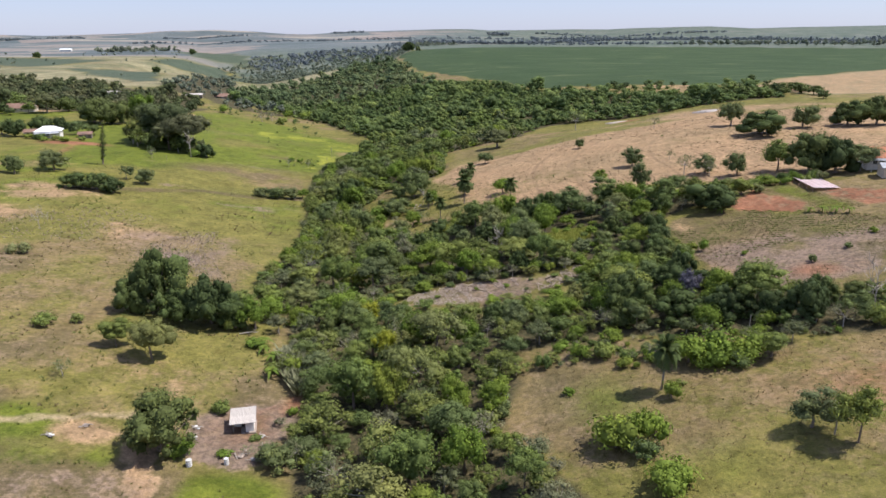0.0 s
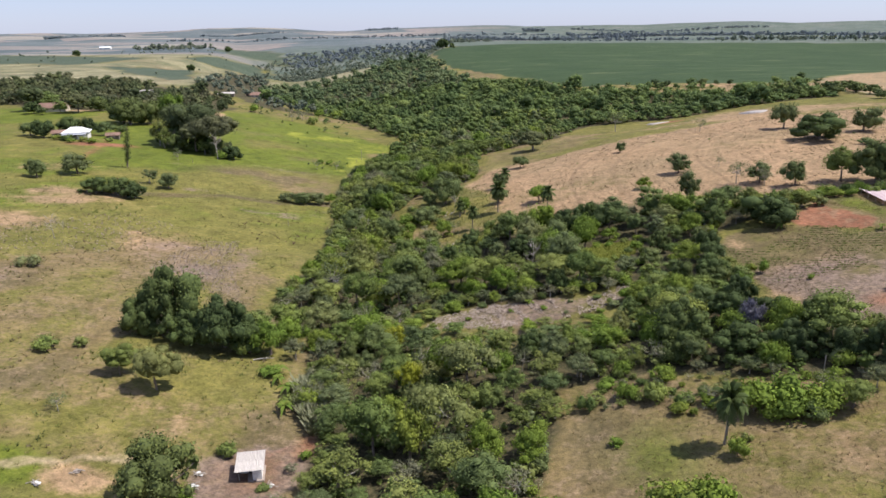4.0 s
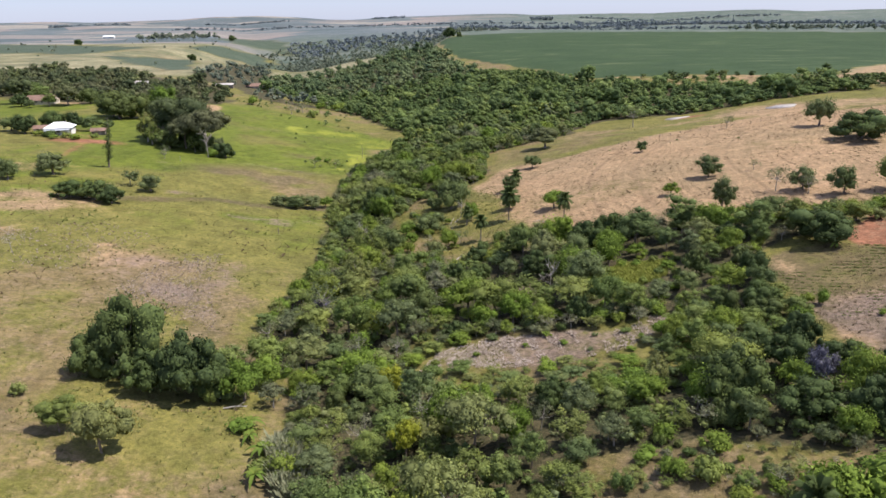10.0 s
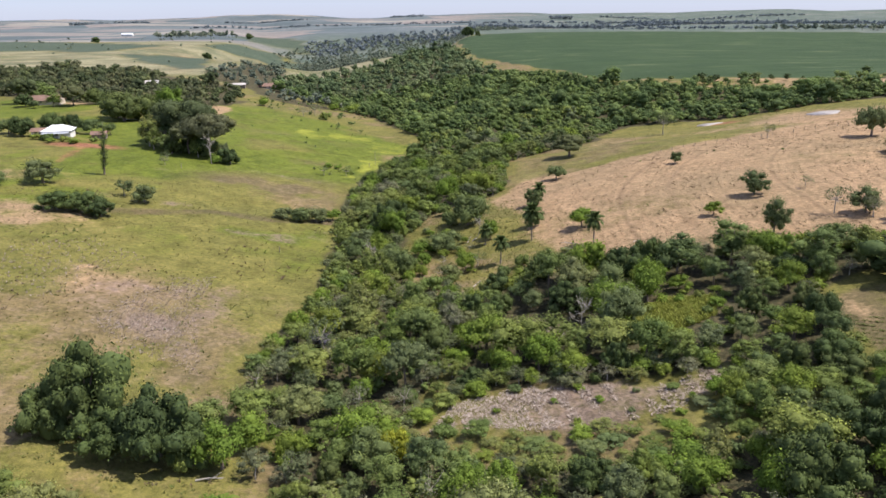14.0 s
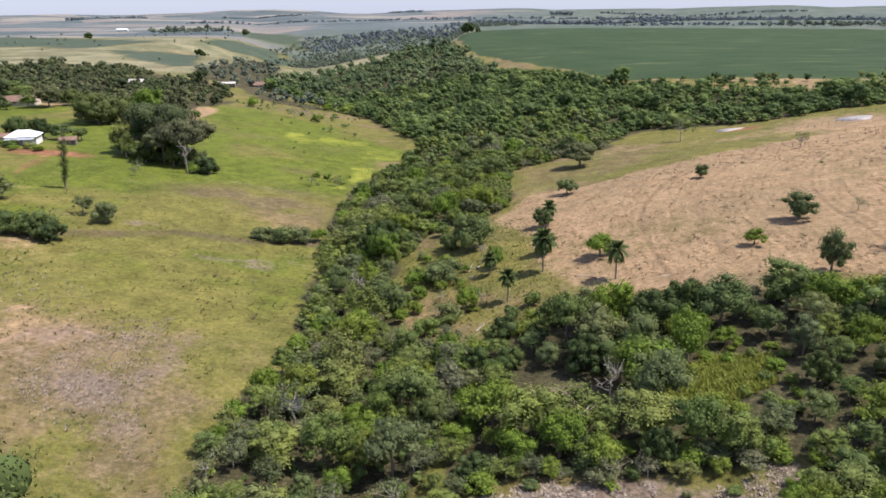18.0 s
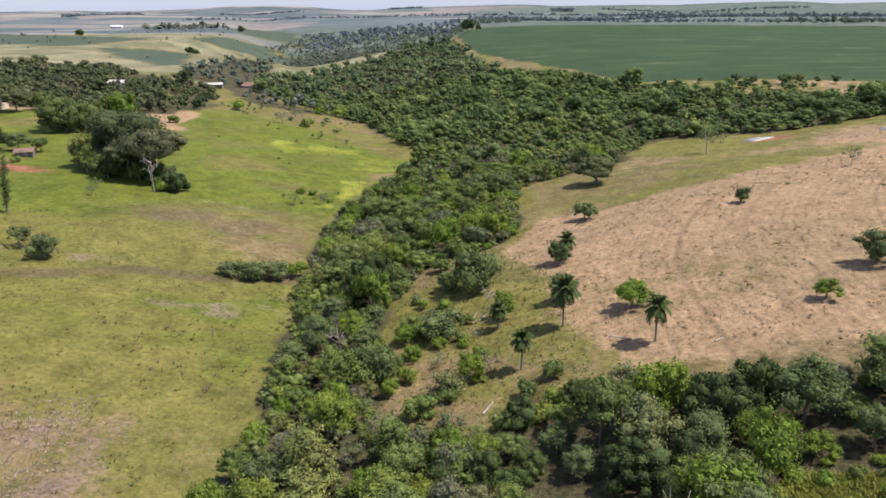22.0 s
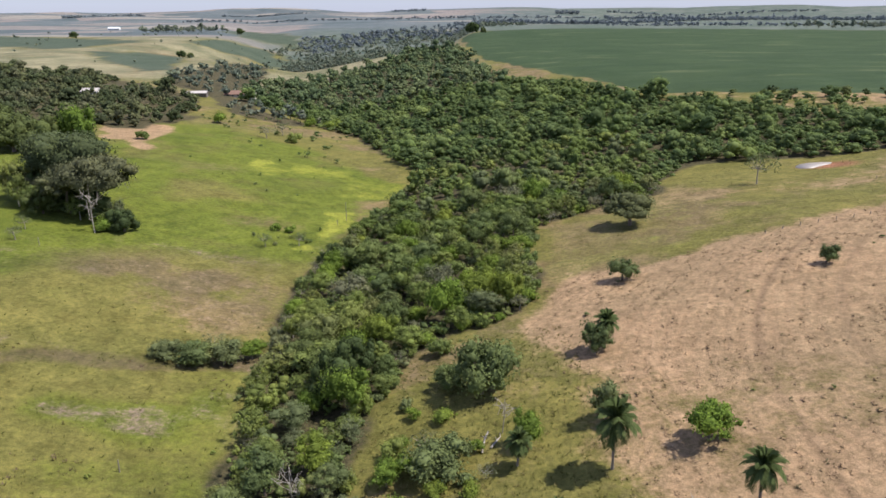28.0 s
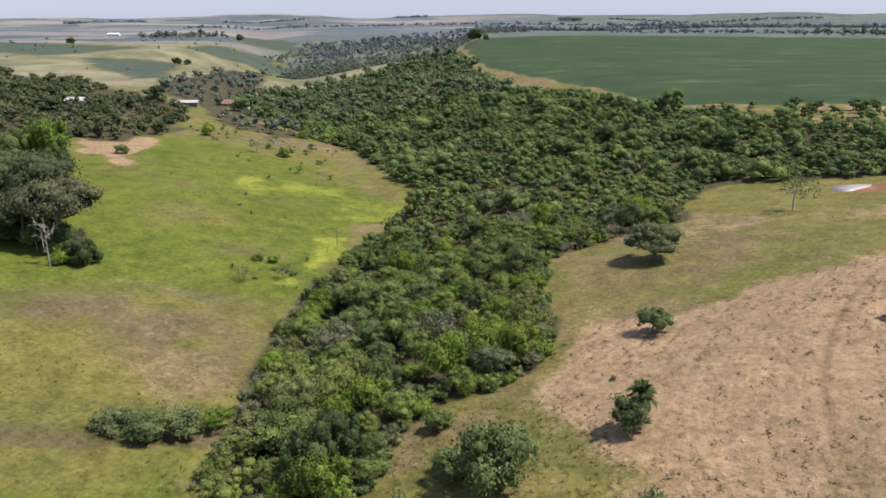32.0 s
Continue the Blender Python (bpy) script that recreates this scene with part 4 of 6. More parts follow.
plants((("lone", -46, 103.5, 6.6, 7.2), ("lone", -52.5, 106, 5.2, 4.8), ("dark", -53, 124, 10.8, 12.4), ("dark", -42, 121, 10.4, 9.6), ("dark", -56, 121, 7.5, 7.0), ("dark", -47.5, 119.5, 7.5, 6.5), ("dark", -37.5, 120, 6.5, 6.0), ("light", -34, 120, 6.0, 6.6), ("light", -31.5, 125, 5.4, 5.2), ("wood", -34, 130, 6.4, 5.6), ("grey", -29.5, 119, 4.2, 3.8), ("wood", -38.5, 127, 6.0, 5.0), ("bush", -38, 118, 2.2, 3.0),
        ("bush", -66, 110, 4.3, 2.4), ("bush", -62, 113, 2.5, 1.8), ("bush", -88, 144, 5.6, 2.8), ("sparse", -55, 94, 3.0, 2.6), ("bush", -32, 112, 4.0, 1.8)), "trees on the western meadow")
plants((("dark", -36, 79.5, 9.0, 8.2), ("bush", -33, 79, 3.4, 3.0), ("bush", -31.5, 90.5, 3.0, 1.8), ("full", -20.9, 78.3, 4.6, 3.2), ("bush", -23, 79.3, 2.4, 1.4), ("full", -18.6, 80.5, 3.6, 3.0), ("bush", -28, 79.8, 2.2, 0.9), ("sparse", -25.5, 81, 2.2, 0.8), ("sparse", -23.6, 82.6, 2.0, 0.8), ("bush", -25.2, 84.2, 1.8, 0.7), ("grey", -22.6, 88.5, 2.0, 1.2), ("bush", -21.6, 91.5, 2.0, 1.4), ("bush", -27, 104, 3.0, 1.6)), "trees round the hut")
plants((("bush", 29, 82, 3.0, 2.6), ("bush", 20, 73, 6.6, 5.0), ("bush", 23.5, 73, 5.0, 4.4), ("bush", 22, 70.5, 3.6, 2.6), ("wood", 40.6, 70, 5.4, 5.2), ("tiered", 43.4, 66, 5.6, 6.8), ("sparse", 42, 68, 4.4, 4.6), ("bush", 34, 91, 6.3, 4.4),
        ("bush", 37.5, 89.5, 6.9, 5.0), ("bush", 41, 88.5, 6.1, 4.4), ("bush", 35.5, 88.6, 3.6, 2.4), ("bush", 39.5, 87.2, 3.6, 2.2), ("wood", 44, 88, 4.6, 3.9), ("bush", 24, 97, 3.9, 2.7), ("bush", 26.5, 94.5, 3.3, 2.0), ("bush", 29.5, 94, 2.9, 1.8),
        ("bush", 23, 64, 6.5, 3.9), ("bush", 26, 102, 3.5, 2.1), ("bush", 20, 99, 2.6, 1.6), ("bush", 17, 88, 1.8, 1.2), ("bush", 31, 85, 1.6, 1.0)), "shrubs on the southern slope")
plants((("pasture", -96, 229, 6.8, 5.6), ("grey", -103.5, 232.5, 5.8, 4.8), ("dark", -110, 212, 8.0, 5.0), ("dark", -104, 213, 9.0, 5.6), ("dark", -99, 212, 6.4, 4.8), ("pasture", -129, 237, 10.2, 7.6),
        ("pasture", -136, 226, 7.2, 6.6), ("sparse", -115, 284, 3.9, 3.4), ("sparse", -112, 276, 3.4, 3.0), ("full", -60.5, 237.5, 5.6, 3.4), ("full", -56, 236.5, 6.4, 4.0), ("full", -51.5, 238.5, 6.4, 4.2), ("light", -48, 241, 5.0, 3.6), ("sparse", -54, 240, 5.0, 4.0),
        ("sparse", -64, 298, 3.9, 3.6), ("sparse", -57, 303, 4.0, 4.0), ("bush", -62, 313, 3.4, 2.2), ("bush", -66, 313, 3.0, 2.0)), "trees on the western slope")
plants((("bush", -138, 463, 8.5, 6.0), ("bush", -105, 498, 7.0, 5.6), ("bush", -93, 499, 9.5, 6.0), ("bush", -97, 440, 8.4, 5.2), ("sparse", -109, 440, 8.4, 5.6), ("sparse", -106, 453, 7.7, 6.6),
        ("grey", -79, 499, 6.4, 5.5), ("bush", -146, 403, 5.3, 3.7), ("dark", -182, 308, 9.0, 8.2), ("dark", -176, 319, 9.0, 8.6), ("dark", -169, 321, 7.0, 8.4), ("wood", -162, 321, 8.0, 6.8), ("wood", -155, 322, 6.0, 5.0), ("pasture", -190, 312, 9.0, 6.5)), "trees round the farm")
plants((("wood", -253, 429, 18.0, 11.0), ("umbrella", -251, 416, 12.4, 14.0), ("dark", -244, 404, 9.0, 7.0), ("wood", -229, 404, 9.0, 7.5), ("umbrella", -222, 410, 12.0, 11.0), ("dark", -214, 418, 11.0, 9.0), ("pasture", -236, 398, 6.0, 4.6), ("bush", -161, 300, 4.6, 2.6), ("bush", -168, 301, 4.8, 2.8), ("bush", -156, 298, 5.0, 2.6), ("bush", -173, 302, 4.2, 2.6), ("bush", -164.5, 297, 4.0, 2.0), ("bush", -152, 305, 4.0, 2.2)), "trees round the farm")
# the tall grove on the western slope
NEAR_GROVE = (("umbrella", -119, 309, 20, 19), ("umbrella", -106, 300, 17, 16.5), ("umbrella", -127, 316, 16, 17), ("umbrella", -111, 307, 15, 15), ("umbrella", -114, 300, 13, 13.5), ("dark", -129, 308, 9, 9), ("dark", -108, 300, 8, 8), ("wood", -122, 300, 7, 6.5), ("bush", -117, 300, 6, 3.5), ("bush", -100, 291, 6, 3.6), ("dark", -123, 306, 9, 10), ("dark", -113, 304, 8, 9), ("dark", -104, 297, 7, 7), ("wispy", -127, 300, 6.0, 9.0), ("wispy", -131, 305, 9.5, 12.6), ("dark", -119, 297, 7.1, 7.4), ("dark", -96, 292, 7.9, 6.3), ("wispy", -112, 302, 6.0, 9.5),
              ("wispy", -109, 296, 5.0, 7.0), ("grey", -124, 302, 5.0, 8.0), ("grey", -99, 296, 5.0, 7.0))
FAR_GROVE = (("dark", -170, 362, 17.0, 14.0), ("dark", -163, 368, 14.0, 13.0), ("dark", -178, 372, 14.0, 12.0), ("dark", -158, 379, 13, 13), ("light", -153, 373, 13.0, 16.5), ("dark", -146, 366, 9, 10))
for kind, x, y, w, h in NEAR_GROVE + FAR_GROVE:
    plant(kind, x, y, w, h, "grove_tree", "tall spreading dark green tree in the hillside grove" if kind != "light" else "bright green full-crowned tree in the grove", "hillside grove")
# a scrub hedge above the plot and along the ditch
for k in range(26):
    x = 58 + 34 * k / 25 + float(rng.uniform(-1, 1))
    plant("bush", x, 174.5 - 0.08 * (x - 58) + float(rng.uniform(-2.2, 2.2)), float(rng.uniform(2.5, 4.2)), float(rng.uniform(1.6, 2.8)), "hedge_bush", "bright green scrub bush above the ploughed plot", "scrub hedge", "bush")
for k, (x, y) in enumerate(scatter([(13, 97), (20, 104), (50, 95), (56, 91), (40, 92), (26, 92)], 1.5, 41, 2500, keep=lambda x, y: value_noise(x, y, 6, 82) > -0.15, inset=0.0)[:80]):
    w = float(rng.uniform(0.9, 1.8)) * (1.9 if k % 4 == 0 else 1.0)
    plant(("bush", "sparse", "bush", "wispy", "grey")[k % 5], float(x), float(y), w, w * float(rng.uniform(0.45, 1.0)), "scrub_bush", "small grey-green scrub bush at the wood's edge", "scrub at the wood edge", "bush")


def edge_scrub(poly, gap, seed, count, label, group, band=1.6, keep=None):
    """Bushes along the outline of a wood, so that its foot is closed."""
    pts = scatter(poly, gap, seed, 16000, lambda x, y: (inside(poly, x, y) < 1.5 + band) & (keep(x, y) if keep else True), 0.2)
    for x, y in pts[:count]:
        kind = ("bush", "grey", "bush", "sparse", "wispy")[int(rng.integers(5))]
        w = float(rng.uniform(2.2, 4.4))
        plant(kind, float(x), float(y), w, w * float(rng.uniform(0.6, 0.9)), "edge_bush", label, group, "bush")


edge_scrub(GALLERY, 2.8, 51, 130, "leafy bush along the edge of the stream wood", "stream wood edge", keep=lambda x, y: y < 335)
edge_scrub(THICKET, 2.9, 52, 150, "leafy bush along the edge of the thicket", "thicket edge")
edge_scrub(UPPER_STRIP, 3.2, 53, 70, "leafy bush along the upper thicket", "upper thicket edge", keep=lambda x, y: (inside(OPENING, x, y) < 0))

for k, (x, y) in enumerate(scatter([(-23, 184), (-8, 188), (-3, 200), (-6, 216), (-13, 244), (-20, 236), (-24, 215)], 2.9, 54, 2500, lambda x, y: value_noise(x, y, 9, 81) > 0.1, 0.0)[:26]):
    w = float(rng.uniform(1.8, 4.2))
    plant(("bush", "light", "bush", "sparse")[k % 4], float(x), float(y), w, w * float(rng.uniform(0.55, 0.9)), "pasture_bush", "light green shrub on the rough pasture by the stream", "shrubs by the stream", "bush")


# ---- palms ----
def frond_mesh(length, droop, seed):
    """One arching palm leaf: a rachis with leaflets on both sides."""
    r, v, f = np.random.default_rng(seed), [], []
    steps = 21
    arc = [np.array([length * (t - 0.10 * t * t), 0, length * (0.42 * t - droop * t * t)]) for t in np.linspace(0, 1, steps)]
    for k in range(1, steps):
        p, d = arc[k], arc[k] - arc[k - 1]
        d = d / np.linalg.norm(d)
        ll = length * 0.34 * math.sin(math.pi * min(1, 0.16 + 0.84 * (1 - k / steps) ** 0.7)) + 0.06
        for side in (-1, 1):
            for off in (0.0, 0.5):
                q = p - d * off * length / steps
                tip = q + d * ll * 0.55 + np.array([0, side * ll * 0.8, -ll * (0.35 + r.uniform(0, 0.3))])
                n = len(v)
                v += [q - d * 0.035, q + d * 0.035, tip]
                f.append((n, n + 1, n + 2))
    tv, tf = tube(arc, np.linspace(0.03, 0.008, steps), 3)
    n = len(v)
    v = np.concatenate([np.array(v), tv])
    f = np.concatenate([np.array(f), n + tf[:, [0, 1, 2]], n + tf[:, [0, 2, 3]]])
    return mesh_from("frond", v, f, [LEAF_PALM])


FRONDS = [frond_mesh(1.0, d, 300 + k) for k, d in enumerate((0.30, 0.55, 0.85, 1.15))]


def palm(x, y, height, reach, label, seed):
    r = np.random.default_rng(seed)
    root = tagged(new("palm_tree"), label, "palm tree", "palms")
    root.matrix_world = pose(x, y, float(land(x, y)), 0, 0, float(r.uniform(0, 360)))
    top = height - reach * 0.35
    pts = [np.array([0.12 * math.sin(2.2 * t), 0.1 * t, -0.4 + (top + 0.4) * t]) for t in np.linspace(0, 1, 9)]
    v, f = tube(pts, [0.22, 0.16, 0.14, 0.15, 0.15, 0.14, 0.13, 0.13, 0.15], 8)
    new("trunk", mesh_from("trunk", v, f, [BARK_PALM], smooth=True)).parent = root
    for k in range(34):
        fr = new("frond", FRONDS[min(3, k // 8)])
        s = reach * float(r.uniform(0.88, 1.1))
        fr.matrix_world = pose(*pts[-1], 0, (-62, -38, -12, 14)[min(3, k // 8)], k * 137.5 + float(r.uniform(-12, 12))) @ Matrix.Diagonal((s, s, s, 1))
        fr.parent = root
    return root


palm(6.5, 206, 7.4, 2.5, "tall feathery palm on the pasture", 1)
palm(19.2, 196.5, 6.2, 2.0, "feathery palm at the edge of the bare field", 2)
palm(-0.6, 193.7, 5.4, 1.7, "slender young palm on the pasture", 3)
palm(-4.2, 208.8, 4.0, 1.6, "small palm beside a leafy bush", 4)
palm(28.6, 84.8, 6.4, 2.0, "tall palm among shrubs on the slope", 5)
palm(9.5, 236, 4.8, 1.9, "bushy palm on the bare field's edge", 6)


def banana(x, y, size, seed):
    """A banana clump: broad arching leaves from one stem."""
    r = np.random.default_rng(seed)
    root = tagged(new("banana_plant"), "banana plant with broad pale green leaves", "banana plant", "bananas")
    root.matrix_world = pose(x, y, float(land(x, y)), 0, 0, float(r.uniform(0, 360)))
    v, f = tube([(0, 0, -0.2), (0.05, 0, size * 0.3), (0.08, 0.03, size * 0.55)], [0.12, 0.10, 0.07], 7)
    new("stem", mesh_from("stem", v, f, [LEAF_LIGHT], smooth=True)).parent = root
    for k in range(9):
        n, w = 7, size * 0.13
        t = np.linspace(0, 1, n)
        lean = 0.35 + 0.12 * (k % 4)
        mid = np.stack([size * lean * 1.6 * t, 0 * t, size * 0.5 + size * (0.75 * t - (0.35 + lean) * t * t)], -1)
        wide = w * np.sin(np.pi * np.clip(t * 0.9 + 0.08, 0, 1))
        vv = np.concatenate([mid + np.stack([0 * t, wide, 0.25 * wide], -1), mid, mid + np.stack([0 * t, -wide, 0.25 * wide], -1)])
        ff = [(a + i, a + i + 1, a + n + i + 1, a + n + i) for a in (0, n) for i in range(n - 1)]
        lf = new("leaf", mesh_from("leaf", vv, ff, [LEAF_LIGHT], smooth=True))
        lf.matrix_world = pose(0, 0, 0, 0, 0, k * 137.5)
        lf.parent = root


for k, (x, y, s) in enumerate(((-31, 113, 2.0), (-27.5, 107, 2.2), (-27, 102, 2.0), (-30, 110, 1.7), (62, 155, 1.7), (79, 145, 1.7), (81, 143.5, 1.9), (83, 142, 1.7), (77, 146, 1.5))):
    banana(x, y, s, 60 + k)


def column_tree(x, y, height, seed):
    """A slim, dark conifer with short tufted tiers up a straight trunk."""
    r = np.random.default_rng(seed)
    zs = np.linspace(height * 0.08, height * 0.97, 34) + r.normal(0, 0.12, 34)
    lobes = np.array([(r.uniform(-0.5, 0.5), r.uniform(-0.5, 0.5), z) for z in zs])
    radii = np.array([[q, q, q * 0.62] for q in (0.85 + 0.5 * r.uniform(-1, 1, 34)) * np.interp(zs, (0, height * 0.2, height * 0.8, height), (0.8, 1.15, 0.9, 0.4))])
    root = tagged(new("column_tree"), "slim tall dark conifer on the grassy slope", "tree")
    root.matrix_world = pose(x, y, float(land(x, y)), 0, 7, 0)
    v, f = tube([(0, 0, -0.5), (0.05, 0, height * 0.5), (0, 0, height)], [0.28, 0.18, 0.04], 7)
    new("trunk", mesh_from("trunk", v, f, [BARK], smooth=True)).parent = root
    new("crown", crown_mesh("crown", r, lobes, radii, 3000, 0.15, LEAF_DARK, 0.4)).parent = root


column_tree(-121, 254.5, 16, 9)


def bare_tree(x, y, height, label, seed, spread=0.45, name="dead_tree", lean=0.0):
    """A leafless tree: trunk, limbs and twigs."""
    r = np.random.default_rng(seed)
    root = tagged(new(name), label, "dead tree")
    root.matrix_world = pose(x, y, float(land(x, y)), 0, lean, float(r.uniform(0, 360)))
    top = np.array([0.2, 0.1, height * 0.45])
    v, f = tube([(0, 0, -0.4), (0.1, 0.1, height * 0.22), top, (0.3, 0.0, height)], [0.015 * height, 0.012 * height, 0.009 * height, 0.01], 6)
    new("trunk", mesh_from("trunk", v, f, [BARK_PALE], smooth=True)).parent = root
    for k in range(8):
        a, z = k * 2.4, height * r.uniform(0.25, 0.75)
        p = np.array([0.2, 0.1, z])
        tip = p + np.array([math.cos(a), math.sin(a), 0.9]) * height * spread * r.uniform(0.5, 0.9)
        mid = (p + tip) / 2 + r.normal(0, 0.04 * height, 3)
        out = [tube([p, mid, tip], [0.008 * height, 0.005 * height, 0.0025 * height], 4)]
        for j in range(4):
            b = p + (tip - p) * r.uniform(0.4, 0.9)
            out.append(tube([b, b + r.normal(0, 0.10 * height, 3) + (0, 0, 0.06 * height)], [0.007 * height, 0.003 * height], 3))
        v, f = gather(out)
        new("limb", mesh_from("limb", v, f, [BARK_PALE])).parent = root
    return root


bare_tree(-95, 164, 5.8, "bare dead tree with grey branches in the meadow", 1)
bare_tree(-101, 288, 11.5, "tall dead tree with a pale bare trunk", 2, 0.2)
bare_tree(-119, 308, 11, "pale bare trunk in front of the grove", 3, 0.25)
bare_tree(-6, 216, 5.5, "thin leafless tree on the pasture", 4, 0.3)
bare_tree(12, 154, 7.0, "leafless grey tree in the thicket", 5, 0.35)
bare_tree(-5, 92, 7.0, "grey leafless tree in the thicket", 6, 0.4)
bare_tree(-30, 203, 6.0, "grey leafless tree at the wood's edge", 7, 0.4)
bare_tree(62, 96, 7.5, "grey leafless tree before the dark trees", 8, 0.4)
bare_tree(-97, 171, 2.4, "short grey dead stump with broken limbs", 10, 0.5)


def fallen_log(x, y, length, turn, label, seed):
    r = np.random.default_rng(seed)
    root = tagged(new("fallen_log"), label, "log")
    root.matrix_world = pose(x, y, float(land(x, y)) + 0.12, 0, 0, turn)
    v, f = tube([(0, 0, 0), (length * 0.5, 0.15, 0.12), (length, -0.1, 0.1)], [0.13, 0.10, 0.04], 7)
    new("trunk", mesh_from("trunk", v, f, [BARK_PALE], smooth=True)).parent = root
    for k in range(5):
        b = np.array([length * r.uniform(0.35, 0.9), 0, 0.12])
        v, f = tube([b, b + (r.uniform(0.3, 1.0), r.uniform(-1.0, 1.0), r.uniform(-0.05, 0.3))], [0.06, 0.02], 5)
        new("limb", mesh_from("limb", v, f, [BARK_PALE])).parent = root


fallen_log(-6, 183, 5.5, 62, "pale fallen dead tree lying in the grass", 1)
fallen_log(-8.5, 212, 6.5, 82, "pale fallen trunk in the pasture", 2)
fallen_log(-7.4, 213, 4.0, 60, "pale fallen branch beside a trunk", 3)
fallen_log(27, 194, 2.8, 25, "short pale log on the bare field", 4)
fallen_log(-36, 117, 3.2, 10, "pale log under the dark trees", 5)
fallen_log(16, 198, 3.4, 170, "grey fallen branch on the bare field", 6)


# ---- buildings and small works ----
def part(name, bm, material, parent, label=""):
    me = bpy.data.meshes.new(name)
    bm.to_mesh(me)
    bm.free()
    for m in (material if isinstance(material, (list, tuple)) else [material]):
        me.materials.append(m)
    ob = new(name, me)
    ob.parent = parent
    if label:
        ob["label"] = label
    return ob


def box(bm, x0, y0, z0, x1, y1, z1):
    v = [bm.verts.new(p) for p in ((x0, y0, z0), (x1, y0, z0), (x1, y1, z0), (x0, y1, z0), (x0, y0, z1), (x1, y0, z1), (x1, y1, z1), (x0, y1, z1))]
    for q in ((0, 3, 2, 1), (4, 5, 6, 7), (0, 1, 5, 4), (1, 2, 6, 5), (2, 3, 7, 6), (3, 0, 4, 7)):
        bm.faces.new([v[k] for k in q])
    return bm


def block(name, dims, material, parent, label="", bevel=0.0):
    bm = box(bmesh.new(), *dims)
    if bevel:
        bmesh.ops.bevel(bm, geom=bm.edges[:], offset=bevel, segments=1, affect="EDGES")
    return part(name, bm, material, parent, label)


WALL_WHITE = rough_material("whitewash", (0.55, 0.53, 0.49), (0.78, 0.77, 0.73), 2.5, 0.9, 0.15)
WALL_CREAM = rough_material("cream_wall", (0.42, 0.36, 0.28), (0.60, 0.53, 0.43), 2.5, 0.9, 0.15)
SHEET_PALE = rough_material("fibre_cement", (0.31, 0.285, 0.262), (0.49, 0.455, 0.42), 1.2, 0.7, 0.1)
SHEET_WHITE = rough_material("painted_sheet", (0.74, 0.75, 0.76), (0.86, 0.87, 0.88), 1.2, 0.45, 0.05)
SHEET_GREY = rough_material("grey_sheet", (0.20, 0.22, 0.25), (0.36, 0.38, 0.41), 1.2, 0.6, 0.1)
TILE_RED = rough_material("clay_tile", (0.24, 0.09, 0.045), (0.46, 0.19, 0.10), 3.0, 0.85, 0.3)
TILE_BROWN = rough_material("old_tile", (0.12, 0.07, 0.05), (0.24, 0.15, 0.115), 3.0, 0.9, 0.3)
WOOD_GREY = rough_material("weathered_wood", (0.14, 0.12, 0.10), (0.30, 0.27, 0.23), 6.0, 0.9, 0.4, (1, 1, 0.2))
NET_PINK = rough_material("shade_cloth", (0.58, 0.44, 0.46), (0.82, 0.72, 0.74), 0.6, 0.8, 0.1, (1.0, 6.0, 1))
DARK_OPENING = rough_material("dark_opening", (0.03, 0.035, 0.04), (0.07, 0.075, 0.08), 3.0, 0.5, 0.05)
PLASTIC_WHITE = rough_material("white_plastic", (0.42, 0.42, 0.41), (0.66, 0.66, 0.65), 3.0, 0.4, 0.05)
STONE = rough_material("field_stone", (0.20, 0.165, 0.14), (0.36, 0.30, 0.26), 4.0, 0.9, 0.5)


def corrugated(width, depth, thick=0.03, wave=0.035, pitch=0.18):
    """A wavy roof sheet, flat on z = 0, ridges along y."""
    n = max(4, int(width / pitch * 4))
    bm, rows = bmesh.new(), []
    for y in (-depth / 2, depth / 2):
        for dz in (0, -thick):
            rows.append([bm.verts.new((-width / 2 + width * k / n, y, dz + wave * math.sin(k * math.pi / 2))) for k in range(n + 1)])
    a, b, c, d = rows
    for k in range(n):
        bm.faces.new((a[k], a[k + 1], c[k + 1], c[k]))
        bm.faces.new((b[k], d[k], d[k + 1], b[k + 1]))
        bm.faces.new((a[k], b[k], b[k + 1], a[k + 1]))
        bm.faces.new((c[k], c[k + 1], d[k + 1], d[k]))
    return bm


def put(name, x, y, turn, label, category, group="", lift=0.0):
    root = tagged(new(name), label, category, group)
    root.matrix_world = pose(x, y, float(land(x, y)) + lift, 0, 0, turn)
    return root


# the hut: single-pitch pale roof, white walls, open front
hut = put("hut", -27.4, 87.2, 12, "small whitewashed hut with a pale single-pitch roof", "hut")
hut.scale = (0.86, 0.86, 0.86)
block("wall", (-1.6, 1.5, -0.5, 1.6, 1.65, 2.35), WALL_WHITE, hut)
block("wall", (1.45, -1.6, -0.5, 1.6, 1.5, 2.1), WALL_WHITE, hut)
block("wall", (-1.6, 0.2, -0.5, -1.45, 1.5, 2.2), WALL_WHITE, hut)
block("wall", (0.35, -1.6, -0.5, 1.45, -1.45, 2.0), WALL_WHITE, hut)
block("wall", (-1.45, 0.2, -0.5, 0.35, 0.35, 2.2), WALL_WHITE, hut, "inner wall behind the open porch")
# a dark panel on the inner wall stands in for the shaded door opening
block("doorway", (-0.4, 0.15, 0.0, 0.3, 0.2, 1.9), DARK_OPENING, hut, "dark panel standing in for the shade of the doorway")
block("post", (-1.6, -1.6, -0.5, -1.48, -1.48, 2.0), WOOD_GREY, hut)
block("beam", (-1.7, -1.62, 1.95, 1.7, -1.5, 2.05), WOOD_GREY, hut)
